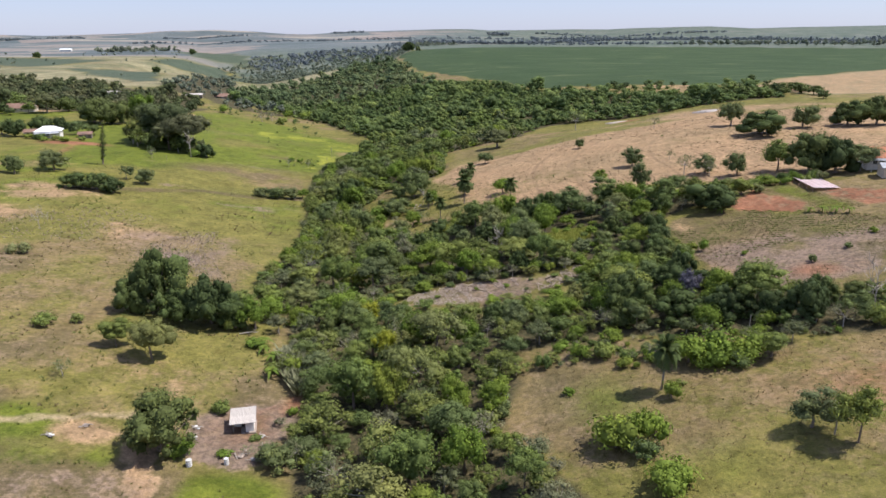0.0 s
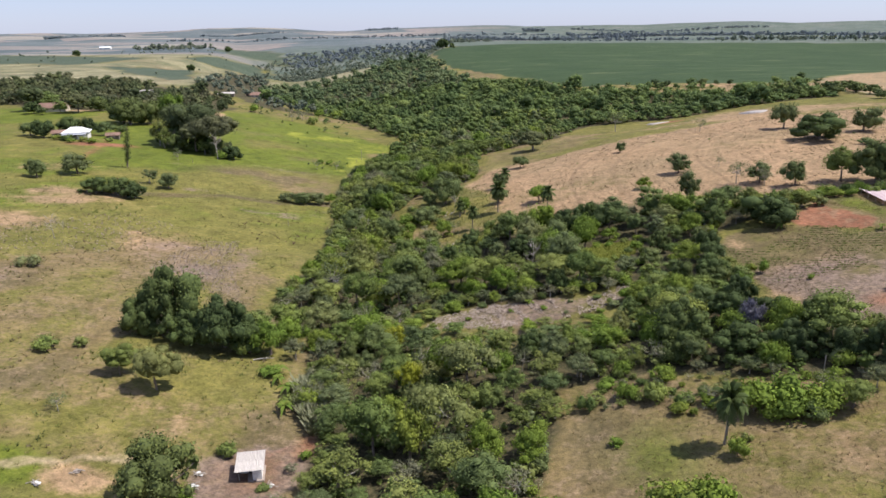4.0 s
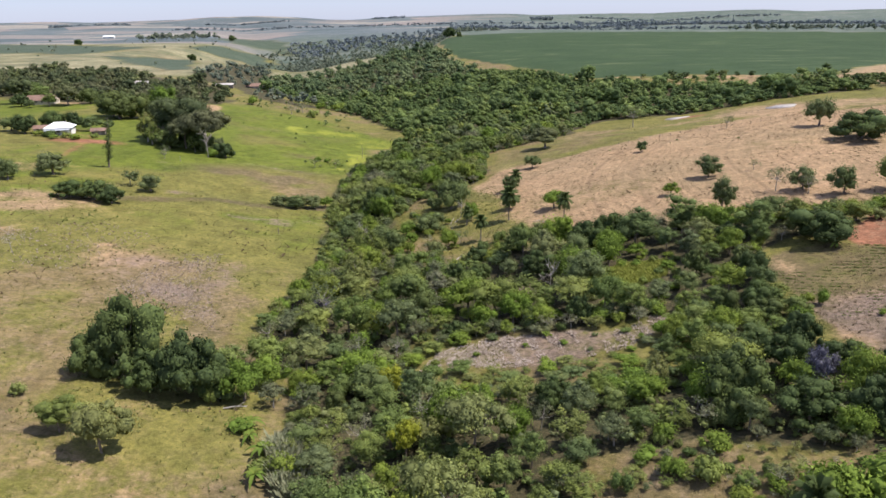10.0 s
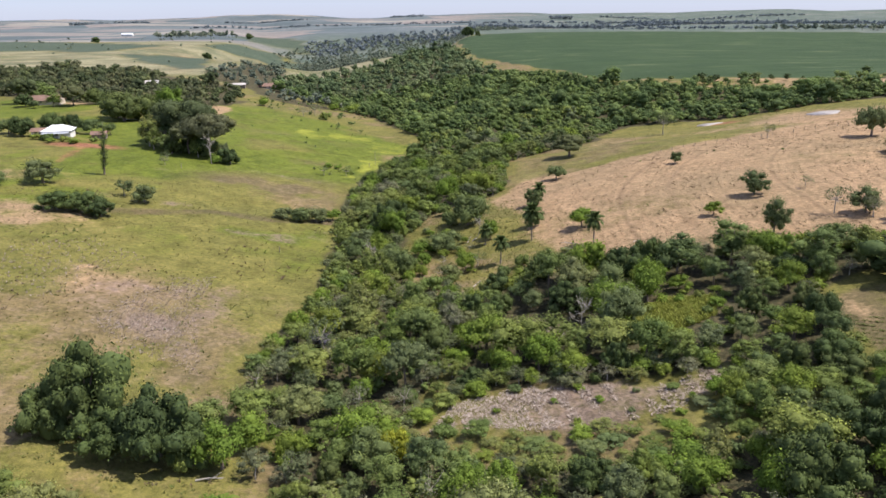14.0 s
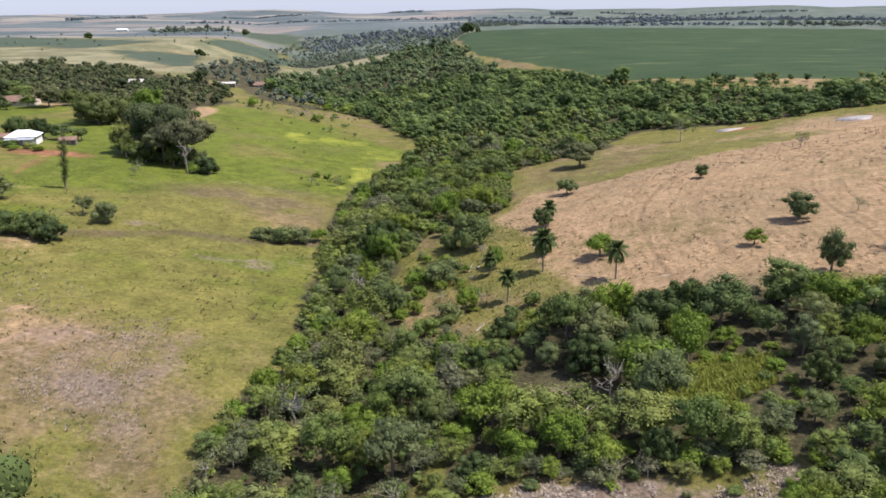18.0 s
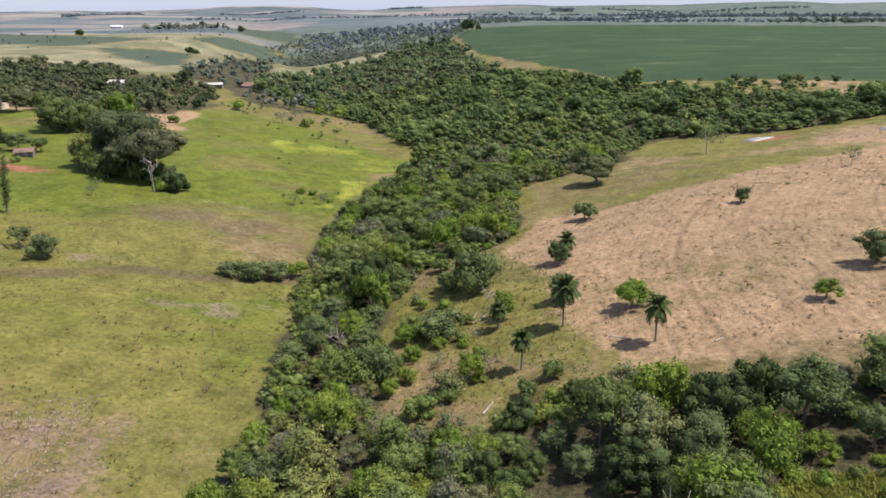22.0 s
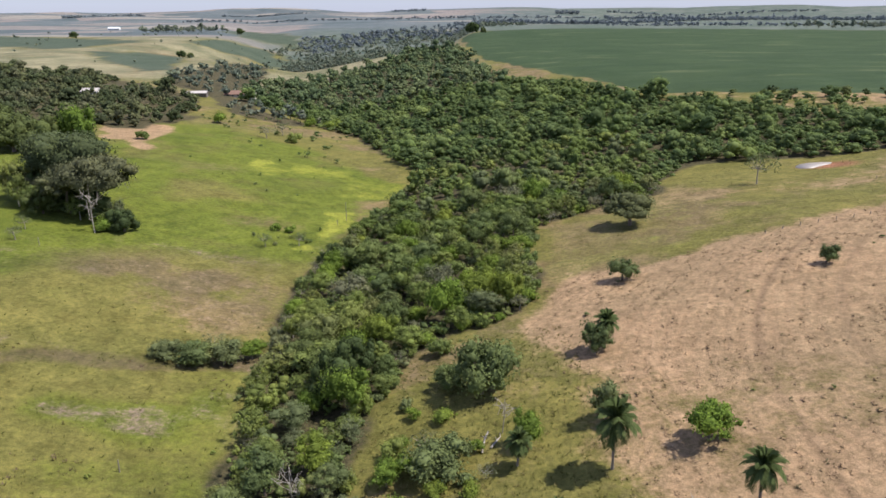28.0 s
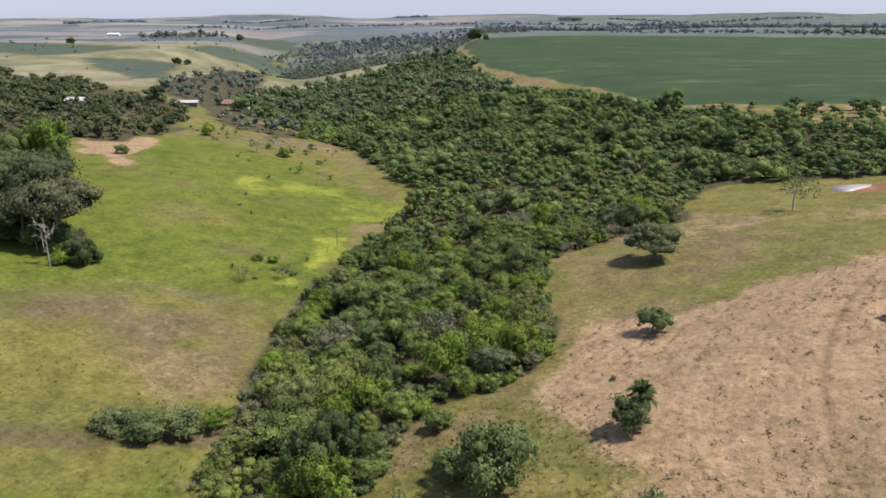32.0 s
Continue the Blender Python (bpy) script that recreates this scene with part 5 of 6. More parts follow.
block("floor_slab", (-1.9, -2.0, -0.5, 1.9, 1.8, 0.06), STONE, hut)
for k in range(4):
    sh = part("roof_sheet", corrugated(1.02, 4.4), SHEET_PALE, hut)
    sh.matrix_local = pose(-1.5 + k * 1.0, -0.15, 2.24 + 0.006 * (k % 2), 6.0, 0, 0)


def barrel(x, y, r, h, mat, label):
    root = put("water_drum", x, y, 0, label, "drum")
    bm = bmesh.new()
    rings = [(0, r), (h * 0.3, r), (h * 0.33, r * 1.05), (h * 0.36, r), (h * 0.63, r), (h * 0.66, r * 1.05), (h * 0.69, r), (h, r), (h, r * 0.9), (h - 0.03, r * 0.88)]
    loops = [[bm.verts.new((q * math.cos(a * math.pi / 8), q * math.sin(a * math.pi / 8), z)) for a in range(16)] for z, q in rings]
    for a, b in zip(loops, loops[1:]):
        for k in range(16):
            bm.faces.new((a[k], a[(k + 1) % 16], b[(k + 1) % 16], b[k]))
    bm.faces.new(loops[-1])
    part("body", bm, mat, root)


barrel(-31.4, 76.9, 0.36, 0.9, PLASTIC_WHITE, "white plastic drum standing by the track")
barrel(-27.2, 78.1, 0.3, 0.85, PLASTIC_WHITE, "white plastic drum standing among the yard rubbish")


def rubbish(x, y, seed, label, mat, size=0.36):
    """A heap of crumpled sacks and boards."""
    r = np.random.default_rng(seed)
    root = put("rubbish_heap", x, y, float(r.uniform(0, 360)), label, "rubbish", "yard rubbish")
    for k in range(4):
        v, f = ICO2
        q = v * np.array([1, 0.7, 0.45]) * size * r.uniform(0.5, 1.0) * (1 + 0.3 * r.uniform(-1, 1, (len(v), 1))) + (r.uniform(-0.6, 0.6) * size * 1.6, r.uniform(-0.6, 0.6) * size * 1.6, 0.12)
        new("sack", mesh_from("sack", q, f, [mat])).parent = root
    for k in range(3):
        b = block("board", (-0.7, -0.06, 0.1, 0.7, 0.06, 0.14), WOOD_GREY, root)
        b.matrix_local = pose(r.uniform(-0.5, 0.5), r.uniform(-0.5, 0.5), 0.15, r.uniform(-12, 12), r.uniform(-12, 12), r.uniform(0, 180))


for k, (x, y, lab, mat) in enumerate(((-33.2, 85.5, "white sacks dumped at the edge of the yard", PLASTIC_WHITE), (-33.0, 83.2, "pale sacks and boards in the yard", PLASTIC_WHITE), (-24.0, 79.6, "heap of boards and dark sacks", SHEET_GREY),
                                      (-22.3, 80.6, "heap of boards and brick rubble", TILE_BROWN), (-26.0, 80.0, "pale rubble heap in the yard", STONE), (-24.6, 85.0, "sacks stacked beside the hut", PLASTIC_WHITE),
                                      (-46.6, 82.6, "pale branches and rubble on bare ground", STONE), (-49.5, 79.4, "white sack lying in the grass", PLASTIC_WHITE))):
    rubbish(x, y, 80 + k, lab, mat)


def gable_roof(w, d, rise, over=0.5, thick=0.12):
    """Two slopes with thickness, ridge along x, eaves at z = 0."""
    bm = bmesh.new()
    a, b = w / 2 + over, d / 2 + over
    drop = -rise * over / (d / 2)
    for s in (-1, 1):
        p = [(-a, s * b, drop), (a, s * b, drop), (a, 0, rise), (-a, 0, rise)]
        lo, hi = [bm.verts.new(q) for q in p], [bm.verts.new((x, y, z + thick)) for x, y, z in p]
        for q in ((0, 1, 2, 3),):
            bm.faces.new([lo[k] for k in q])
            bm.faces.new([hi[k] for k in q[::-1]])
        for k in range(4):
            bm.faces.new((lo[k], lo[(k + 1) % 4], hi[(k + 1) % 4], hi[k]))
    bmesh.ops.recalc_face_normals(bm, faces=bm.faces[:])
    return bm


def hip_roof(w, d, rise, over=0.6, ridge=0.4):
    bm = bmesh.new()
    a, b, c = w / 2 + over, d / 2 + over, w / 2 * ridge
    e = [bm.verts.new(q) for q in ((-a, -b, 0), (a, -b, 0), (a, b, 0), (-a, b, 0))]
    u = [bm.verts.new(q) for q in ((-a, -b, 0.12), (a, -b, 0.12), (a, b, 0.12), (-a, b, 0.12))]
    r0, r1 = bm.verts.new((-c, 0, rise)), bm.verts.new((c, 0, rise))
    bm.faces.new(e[::-1])
    for k in range(4):
        bm.faces.new((e[k], e[(k + 1) % 4], u[(k + 1) % 4], u[k]))
    bm.faces.new((u[0], u[1], r1, r0))
    bm.faces.new((u[2], u[3], r0, r1))
    bm.faces.new((u[1], u[2], r1))
    bm.faces.new((u[3], u[0], r0))
    bmesh.ops.recalc_face_normals(bm, faces=bm.faces[:])
    return bm


def window(x, y, z, w, h, parent, along="x"):
    """A framed dark pane standing 3 cm proud of its wall."""
    fr = block("window", (-w / 2, -0.03, 0, w / 2, 0.05, h), WALL_CREAM, parent)
    fr.matrix_local = pose(x, y, z, 0, 0, 0 if along == "x" else 90)
    block("pane", (-w / 2 + 0.07, -0.045, 0.07, -0.03, -0.032, h - 0.07), DARK_OPENING, fr)
    block("pane", (0.03, -0.045, 0.07, w / 2 - 0.07, -0.032, h - 0.07), DARK_OPENING, fr)


def house(name, x, y, turn, w, d, h, roof, wall, label, hip=False, rise=1.8, porch=0.0, porch_roof=None):
    root = put(name, x, y, turn, label, "house")
    block("wall", (-w / 2, -d / 2, -1.2, w / 2, -d / 2 + 0.2, h), wall, root)
    block("wall", (-w / 2, d / 2 - 0.2, -1.2, w / 2, d / 2, h), wall, root)
    for s in (-1, 1):
        block("wall", (s * (w / 2 - 0.1) - 0.1, -d / 2 + 0.2, -1.2, s * (w / 2 - 0.1) + 0.1, d / 2 - 0.2, h), wall, root)
    rf = part("roof", hip_roof(w, d, rise) if hip else gable_roof(w, d, rise), roof, root)
    rf.matrix_local = pose(0, 0, h + 0.01)
    if not hip:
        for s in (-1, 1):
            bm = bmesh.new()
            v = [bm.verts.new(p) for p in ((s * w / 2 - 0.08, -d / 2, h), (s * w / 2 - 0.08, d / 2, h), (s * w / 2 - 0.08, 0, h + rise - 0.02), (s * w / 2 + 0.0, -d / 2, h), (s * w / 2 + 0.0, d / 2, h), (s * w / 2 + 0.0, 0, h + rise - 0.02))]
            for q in ((0, 1, 2), (5, 4, 3), (0, 3, 4, 1), (1, 4, 5, 2), (2, 5, 3, 0)):
                bm.faces.new([v[k] for k in q])
            part("gable", bm, wall, root)
    for k in range(max(1, int(w / 3.2))):
        window(-w / 2 + 1.6 + k * 3.2, -d / 2 - 0.02, 1.0, 1.2, 1.1, root)
    block("door", (-w / 2 + 2.6, -d / 2 - 0.05, 0, -w / 2 + 3.5, -d / 2 - 0.003, 2.05), WOOD_GREY, root, "plain wooden door")
    if porch:
        pr = part("porch_roof", corrugated(w * 0.98, porch, 0.04, 0.04, 0.3), porch_roof or SHEET_GREY, root)
        pr.matrix_local = pose(0, -d / 2 - porch / 2 + 0.1, h - 0.30, 8, 0, 0)
        for k in range(4):
            px = -w / 2 + 0.4 + k * (w - 0.8) / 3
            block("post", (px - 0.06, -d / 2 - porch + 0.25, -0.8, px + 0.06, -d / 2 - porch + 0.37, h - 0.62), WALL_WHITE, root)
    return root


WOOD_WALL = rough_material("dark_board_wall", (0.09, 0.075, 0.06), (0.20, 0.17, 0.14), 5.0, 0.9, 0.3, (1, 1, 0.2))
house("farmhouse", -168, 309, 18, 9.5, 7.5, 2.7, SHEET_WHITE, WALL_WHITE, "white farmhouse with a bright hipped sheet roof", True, 2.0, 3.0)
house("farm_shed", -155, 314, 18, 5.0, 3.5, 1.7, TILE_BROWN, WOOD_WALL, "low dark wooden shed beside the farmhouse", False, 0.8)
house("farm_annex", -176, 309.5, 18, 4.5, 5.0, 2.2, TILE_BROWN, WALL_CREAM, "brown-roofed annex of the farmhouse", False, 0.9)
house("brown_roof_house", -238, 414, 10, 14, 8, 2.4, TILE_BROWN, WALL_CREAM, "long house with an old brown tiled roof", False, 2.2)
house("white_house", -186, 548, 12, 14, 6, 1.9, SHEET_PALE, WOOD_WALL, "distant pale-roofed shed below the wood", False, 0.9)
house("brick_shed", -168, 574, 8, 18, 8, 2.4, TILE_BROWN, WALL_CREAM, "distant long tile-roofed shed", False, 1.8)
house("small_white_house", -232, 520, 0, 9, 7, 2.6, SHEET_PALE, WALL_WHITE, "small white house among the farm trees", False, 1.4)
house("far_white_shed", -924, 1838, 10, 26, 12, 4.0, SHEET_WHITE, WALL_WHITE, "far white barn on the pale fields", False, 2.4)
house("red_roof_house", 109, 176, -12, 9.0, 7.0, 2.8, TILE_RED, WALL_WHITE, "white house with an orange clay-tile roof", False, 1.9, 2.4)
house("grey_lean_to", 105.5, 166, -12, 5.0, 4.0, 2.2, SHEET_GREY, WALL_CREAM, "low outbuilding with a grey sheet roof", False, 0.7)
house("pale_outbuilding", 108.5, 160, -12, 4.5, 3.5, 2.1, SHEET_PALE, WALL_WHITE, "pale-roofed outbuilding beside the house", False, 0.6)

# the shade-cloth cover over seed beds
net = put("shade_house", 88, 167, -4, "low seed-bed cover of pale pink shade cloth on posts", "shade house")
bm = bmesh.new()
nx, ny = 8, 14
gridv = [[bm.verts.new((-3 + 6 * i / nx, -7 + 14 * j / ny, 0.62 - 0.10 * abs(math.sin(i * math.pi / 2)) - 0.05 * abs(math.sin(j * math.pi / 2)))) for i in range(nx + 1)] for j in range(ny + 1)]
for j in range(ny):
    for i in range(nx):
        bm.faces.new((gridv[j][i], gridv[j][i + 1], gridv[j + 1][i + 1], gridv[j + 1][i]))
bmesh.ops.solidify(bm, geom=bm.faces[:], thickness=0.02)
part("cloth", bm, NET_PINK, net)
for i in range(3):
    for j in range(5):
        block("post", (-3.04 + 3 * i, -6.9 + 3.45 * j, -1.2, -2.96 + 3 * i, -6.82 + 3.45 * j, 0.5), WOOD_GREY, net)


# ponds on the pasture
def water_material():
    m, nt, ln, bs = nodes_of("pond_water")
    tc = nt.new("ShaderNodeTexCoord")
    r = ramp_node(nt, [(0.35, (0.27, 0.24, 0.215)), (0.65, (0.38, 0.34, 0.31))])
    ln.new(noise_node(nt, ln, tc.outputs["Object"], 0.4, 4), r.inputs[0])
    ln.new(r.outputs[0], bs.inputs["Base Color"])
    bs.inputs["Roughness"].default_value = 0.45
    return m


WATER = water_material()


def pond(x, y, rx, ry, turn, label):
    n, r = 40, np.random.default_rng(int(abs(x) * 7))
    a = np.arange(n) * 2 * np.pi / n
    q = 1 + 0.16 * np.sin(2 * a + 1) + 0.10 * np.sin(3 * a + x) + 0.04 * r.uniform(-1, 1, n)
    c, s = math.cos(radians(turn)), math.sin(radians(turn))
    px, py = rx * q * np.cos(a), ry * q * np.sin(a)
    wx, wy = x + px * c - py * s, y + px * s + py * c
    z = land(wx, wy)
    v = np.concatenate([np.stack([wx, wy, z + 0.10], -1), [[x, y, float(land(x, y)) + 0.12]], np.stack([wx, wy, z - 0.4], -1)])
    f = [(k, (k + 1) % n, n) for k in range(n)] + [t for k in range(n) for t in ((k, k + n + 1, (k + 1) % n + n + 1), (k, (k + 1) % n + n + 1, (k + 1) % n))]
    tagged(new("pond", mesh_from("pond", v, f, [WATER], smooth=True)), label, "pond", kind="structure")


pond(84.5, 352, 5.0, 4.2, 20, "pale shallow pond on the dry pasture")
pond(121.5, 334, 5.5, 6.5, 40, "small pale pond beyond the pasture")


def fence_post(x, y, h, label="weathered wooden post standing in the pasture", lean=0.0):
    root = put("fence_post", x, y, float(rng.uniform(0, 90)), label, "post", "posts")
    v, f = tube([(0, 0, -0.4), (0.01, 0, h * 0.5), (0.02, 0.01, h)], [0.08, 0.075, 0.07], 7)
    new("shaft", mesh_from("shaft", v, f, [WOOD_GREY], smooth=True)).parent = root
    cv, cf = tube([(0.02, 0.01, h - 0.01), (0.02, 0.01, h + 0.03)], [0.072, 0.03], 7)
    new("cap", mesh_from("cap", cv, cf, [WOOD_GREY])).parent = root


for x, y, h in ((-53, 207, 1.7), (-106, 275, 1.8), (-51, 331, 5.5), (-52.5, 326, 1.6), (45, 97.5, 2.2), (-46, 240, 1.5), (-132, 454, 2.0)):
    fence_post(x, y, h)
# a fence across the eastern pasture
for k in range(24):
    fence_post(46 + 3.6 * k, 277 + 0.75 * k + 0.35 * math.sin(k), 0.7, "short wooden fence post between two pastures")
for k in range(14):
    fence_post(86 + 2.6 * k, 318 + 0.9 * k, 0.7, "short wooden fence post beyond the bare field")


# ---- cover on the ground: tussocks, weeds, sticks, far trees ----
def tufts(name, places, seed, material, label, size=(0.25, 0.5), blades=7, spread=0.5, category="grass", rise=1.0):
    """Many small tussocks joined into one object."""
    r = np.random.default_rng(seed)
    n = len(places)
    z = land(places[:, 0], places[:, 1])
    s = r.uniform(*size, n)[:, None]
    ang = r.uniform(0, 6.28, (n, blades))
    base = np.stack([places[:, :1] + s * spread * 0.35 * np.cos(ang), places[:, 1:] + s * spread * 0.35 * np.sin(ang), np.repeat(z[:, None], blades, 1) - 0.03], -1)
    out = np.stack([np.cos(ang), np.sin(ang), 0 * ang], -1)
    side = np.stack([-np.sin(ang), np.cos(ang), 0 * ang], -1)
    h = (s * r.uniform(0.6, 1.1, (n, blades)))[..., None]
    w = h * 0.22
    tip = base + out * h * r.uniform(0.3, 0.9, (n, blades, 1)) + np.array([0, 0, rise]) * h
    v = np.stack([base - side * w, base + side * w, tip], 2).reshape(-1, 3)
    me = mesh_from(name, v, np.arange(len(v)).reshape(-1, 3), [material])
    me.attributes.new("tint", "FLOAT", "POINT").data.foreach_set("value", np.repeat(r.uniform(0, 1, n), blades * 3).astype(np.float32))
    return tagged(new(name, me), label, category, kind="stuff")


GRASS_DRY = leaf_material("dry_grass", [(0.0, (0.17, 0.13, 0.065)), (0.5, (0.24, 0.18, 0.095)), (1.0, (0.15, 0.14, 0.06))], 0.25)
GRASS_BROWN = leaf_material("brown_weed", [(0.0, (0.10, 0.065, 0.04)), (0.6, (0.15, 0.10, 0.06)), (1.0, (0.09, 0.085, 0.04))], 0.1)
GRASS_GREEN = leaf_material("green_grass", [(0.0, (0.09, 0.108, 0.030)), (0.5, (0.15, 0.15, 0.045)), (1.0, (0.24, 0.20, 0.09))], 0.35)
GRASS_WEED = leaf_material("dry_weed", [(0.0, (0.125, 0.092, 0.055)), (0.6, (0.185, 0.138, 0.085)), (1.0, (0.12, 0.11, 0.05))], 0.15)
STICKS = leaf_material("dry_sticks", [(0.0, (0.24, 0.19, 0.155)), (1.0, (0.44, 0.37, 0.31))], 0.0)


def spread_in(poly, count, seed, keep=None, avoid=()):
    r = np.random.default_rng(seed)
    p = np.array(poly, float)
    q = r.uniform(p.min(0), p.max(0), (count * 4, 2))
    ok = inside(poly, q[:, 0], q[:, 1]) > 0
    for a in avoid:
        ok &= inside(a, q[:, 0], q[:, 1]) < 0
    if keep is not None:
        ok &= keep(q[:, 0], q[:, 1])
    return q[ok][:count]


WOODS = (GALLERY, THICKET, UPPER_STRIP)
WEST = [(-190, 60), (-24, 60), (-30, 130), (-44, 145), (-40, 186), (-50, 273), (-48, 340), (-60, 410), (-150, 430), (-190, 330)]
clumpy = lambda x, y: value_noise(x, y, 14, 31) + 0.6 * value_noise(x, y, 4, 32) > 0.1
def along_rows(q):
    """Moves places onto the plough lines."""
    bend_x = 0.0075 * np.maximum(q[:, 1] - 215, 0) ** 2
    arc = q[:, 0] - bend_x
    r = np.random.default_rng(5)
    near = np.round(arc / 2.17) * 2.17 + r.normal(0, 0.5, len(q))
    return np.stack([np.where(r.uniform(0, 1, len(q)) < 0.7, near, arc) + bend_x, q[:, 1]], -1)


tufts("field_tussocks", along_rows(spread_in(BROWN, 5200, 1, clumpy)), 1, GRASS_BROWN, "dark dry tussocks dotted over the bare field", (0.16, 0.46), 10, 1.2, rise=0.45)
tufts("field_clumps", along_rows(spread_in(BROWN, 1500, 17, lambda x, y: value_noise(x, y, 22, 39) > -0.25)), 17, GRASS_BROWN, "low dark clumps of dead weeds on the bare field", (0.22, 0.6), 14, 1.3, rise=0.32)
tufts("field_straw", spread_in(BROWN, 5000, 2), 2, GRASS_DRY, "straw-coloured grass stubble on the bare field", (0.15, 0.35), 6, 0.9, rise=0.4)
tufts("pasture_grass", spread_in(PASTURE_E, 4000, 3, None, WOODS), 3, GRASS_GREEN, "short green pasture grass tufts", (0.08, 0.22), 7, 1.4)
tufts("stream_meadow_grass", spread_in([(-26, 180), (-2, 180), (10, 186), (4, 246), (-20, 246), (-26, 215)], 2600, 4, None, WOODS), 4, GRASS_GREEN, "rough grass and weeds beside the stream wood", (0.12, 0.34), 8, 1.2)
tufts("meadow_grass", spread_in(WEST, 9000, 5, lambda x, y: y < 260, WOODS + (GREY_PATCH, HUT_YARD)), 5, GRASS_GREEN, "rough green and yellow meadow grass", (0.12, 0.36), 7, 1.1)
tufts("meadow_weeds", spread_in(WEST, 2800, 6, lambda x, y: (value_noise(x, y, 16, 33) + 0.6 * value_noise(x, y, 5, 34) > 0.25) & (y < 235), WOODS), 6, GRASS_WEED, "brown dry weeds scattered in the meadow", (0.15, 0.5), 8, 1.2)
tufts("meadow_herbs", spread_in(WEST, 2600, 16, lambda x, y: (value_noise(x, y, 13, 36) + 0.6 * value_noise(x, y, 5, 37) > 0.3) & (y < 205), WOODS + (HUT_YARD,)), 16, LEAF_OLIVE, "olive-green herbs and low weeds in the meadow", (0.15, 0.5), 9, 1.2)
tufts("slope_grass", spread_in([(14, 60), (12, 100), (50, 92), (110, 84), (110, 55)], 5200, 7, None, (THICKET,)), 7, GRASS_DRY, "dry grass tufts on the southern slope", (0.08, 0.24), 7, 1.2)
tufts("brush_sticks", spread_in(GREY_PATCH, 2200, 8), 8, STICKS, "grey dead brush covering a bare patch", (0.10, 0.34), 6, 1.4, "brush")
tufts("clearing_sticks", spread_in(DEBRIS, 3600, 9, lambda x, y: np.sin(1.9 * x + 0.5 * y) + 2 * value_noise(x, y, 4, 38) > -0.2), 9, STICKS, "pale dead stalks in the clearing", (0.16, 0.5), 7, 1.4, "brush", 0.4)
def plough_rows(q, gap, turn):
    """Moves places onto straight rows."""
    c, sn = math.cos(radians(turn)), math.sin(radians(turn))
    u, v = q[:, 0] * c + q[:, 1] * sn, q[:, 1] * c - q[:, 0] * sn
    v = np.round(v / gap) * gap + np.random.default_rng(6).normal(0, 0.12, len(q))
    return np.stack([u * c - v * sn, u * sn + v * c], -1)


tufts("plot_rows", plough_rows(spread_in(PLOT, 2600, 10, lambda x, y: (y > 128) & (value_noise(x, y, 7, 83) > 0.05)), 1.3, -28), 10, LEAF_OLIVE, "low green rows of weeds on the ploughed plot", (0.14, 0.38), 9, 1.3, rise=0.6)
tufts("plot_weeds", spread_in(PLOT, 2600, 18, lambda x, y: value_noise(x, y, 12, 84) + 0.03 * (x - 66) > -0.1), 18, GRASS_WEED, "brown and olive weeds on the ploughed plot", (0.12, 0.34), 8, 1.4, rise=0.6)
tufts("reeds", spread_in([(-27, 110), (-24, 108.5), (-21, 101), (-22, 97), (-24.5, 102)], 900, 11), 11, leaf_material("reed", [(0.0, (0.19, 0.21, 0.115)), (1.0, (0.29, 0.29, 0.18))], 0.2), "tall pale green cane beside the thicket", (1.2, 2.2), 7, 0.3, "reeds")
tufts("garden_rows", plough_rows(spread_in(GARDEN, 2600, 12), 1.0, -55), 12, GRASS_GREEN, "low green vegetable rows beside the red soil", (0.10, 0.24), 8, 1.2, "crop", 0.6)
tufts("stubble_sticks", spread_in([(-112, 168), (-92, 196), (-76, 188), (-80, 160), (-100, 152)], 900, 13), 13, STICKS, "dry stalks on the dry meadow", (0.12, 0.4), 5, 1.0, "brush")


def low_scrub(name, places, seed, material, label, size):
    wood_stuff(name, places, seed, material, label, size, 110, 0.42, 0.8, 6, 2.6, 0.0)


low_scrub("meadow_scrub", spread_in(WEST, 45, 21, lambda x, y: value_noise(x, y, 30, 35) > 0.25, WOODS), 21, LEAF_WOOD, "small dark shrubs dotted over the meadow", (0.12, 0.30))
low_scrub("field_scrub", spread_in(BROWN, 40, 22), 22, LEAF_WOOD, "small dark shrubs dotted over the bare field", (0.10, 0.22))
low_scrub("slope_scrub", spread_in([(-70, 296), (-52, 296), (-50, 320), (-68, 322)], 14, 24), 24, LEAF_WOOD, "small shrubs on the green slope", (0.12, 0.35))
low_scrub("valley_scrub", spread_in([(-60, 405), (-75, 500), (-130, 520), (-160, 470), (-110, 420)], 60, 25), 25, LEAF_HILL, "scattered shrubs on the far valley slope", (0.25, 0.7))
tufts("yellow_grass", spread_in(YELLOW, 1900, 14), 14, leaf_material("yellow_grass", [(0.0, (0.22, 0.26, 0.05)), (1.0, (0.34, 0.35, 0.09))], 0.35), "tall yellow-green grass in the thicket opening", (0.3, 0.8), 8, 0.9)
low_scrub("hill_edge_trees", np.stack([rng.uniform(66, 200, 34), 444 + rng.normal(0, 8, 34)], -1), 26, LEAF_DARK, "trees and shrubs along the edge of the green field", (0.4, 1.3))
low_scrub("upper_trees", spread_in([(118, 370), (190, 368), (196, 398), (130, 402)], 62, 27), 27, LEAF_DARK, "dark trees beyond the eastern pasture", (0.9, 1.7))


# the leaf colours used here already hold the distance haze
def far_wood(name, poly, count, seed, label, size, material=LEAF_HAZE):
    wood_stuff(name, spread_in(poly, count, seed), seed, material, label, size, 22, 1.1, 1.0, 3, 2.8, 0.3)


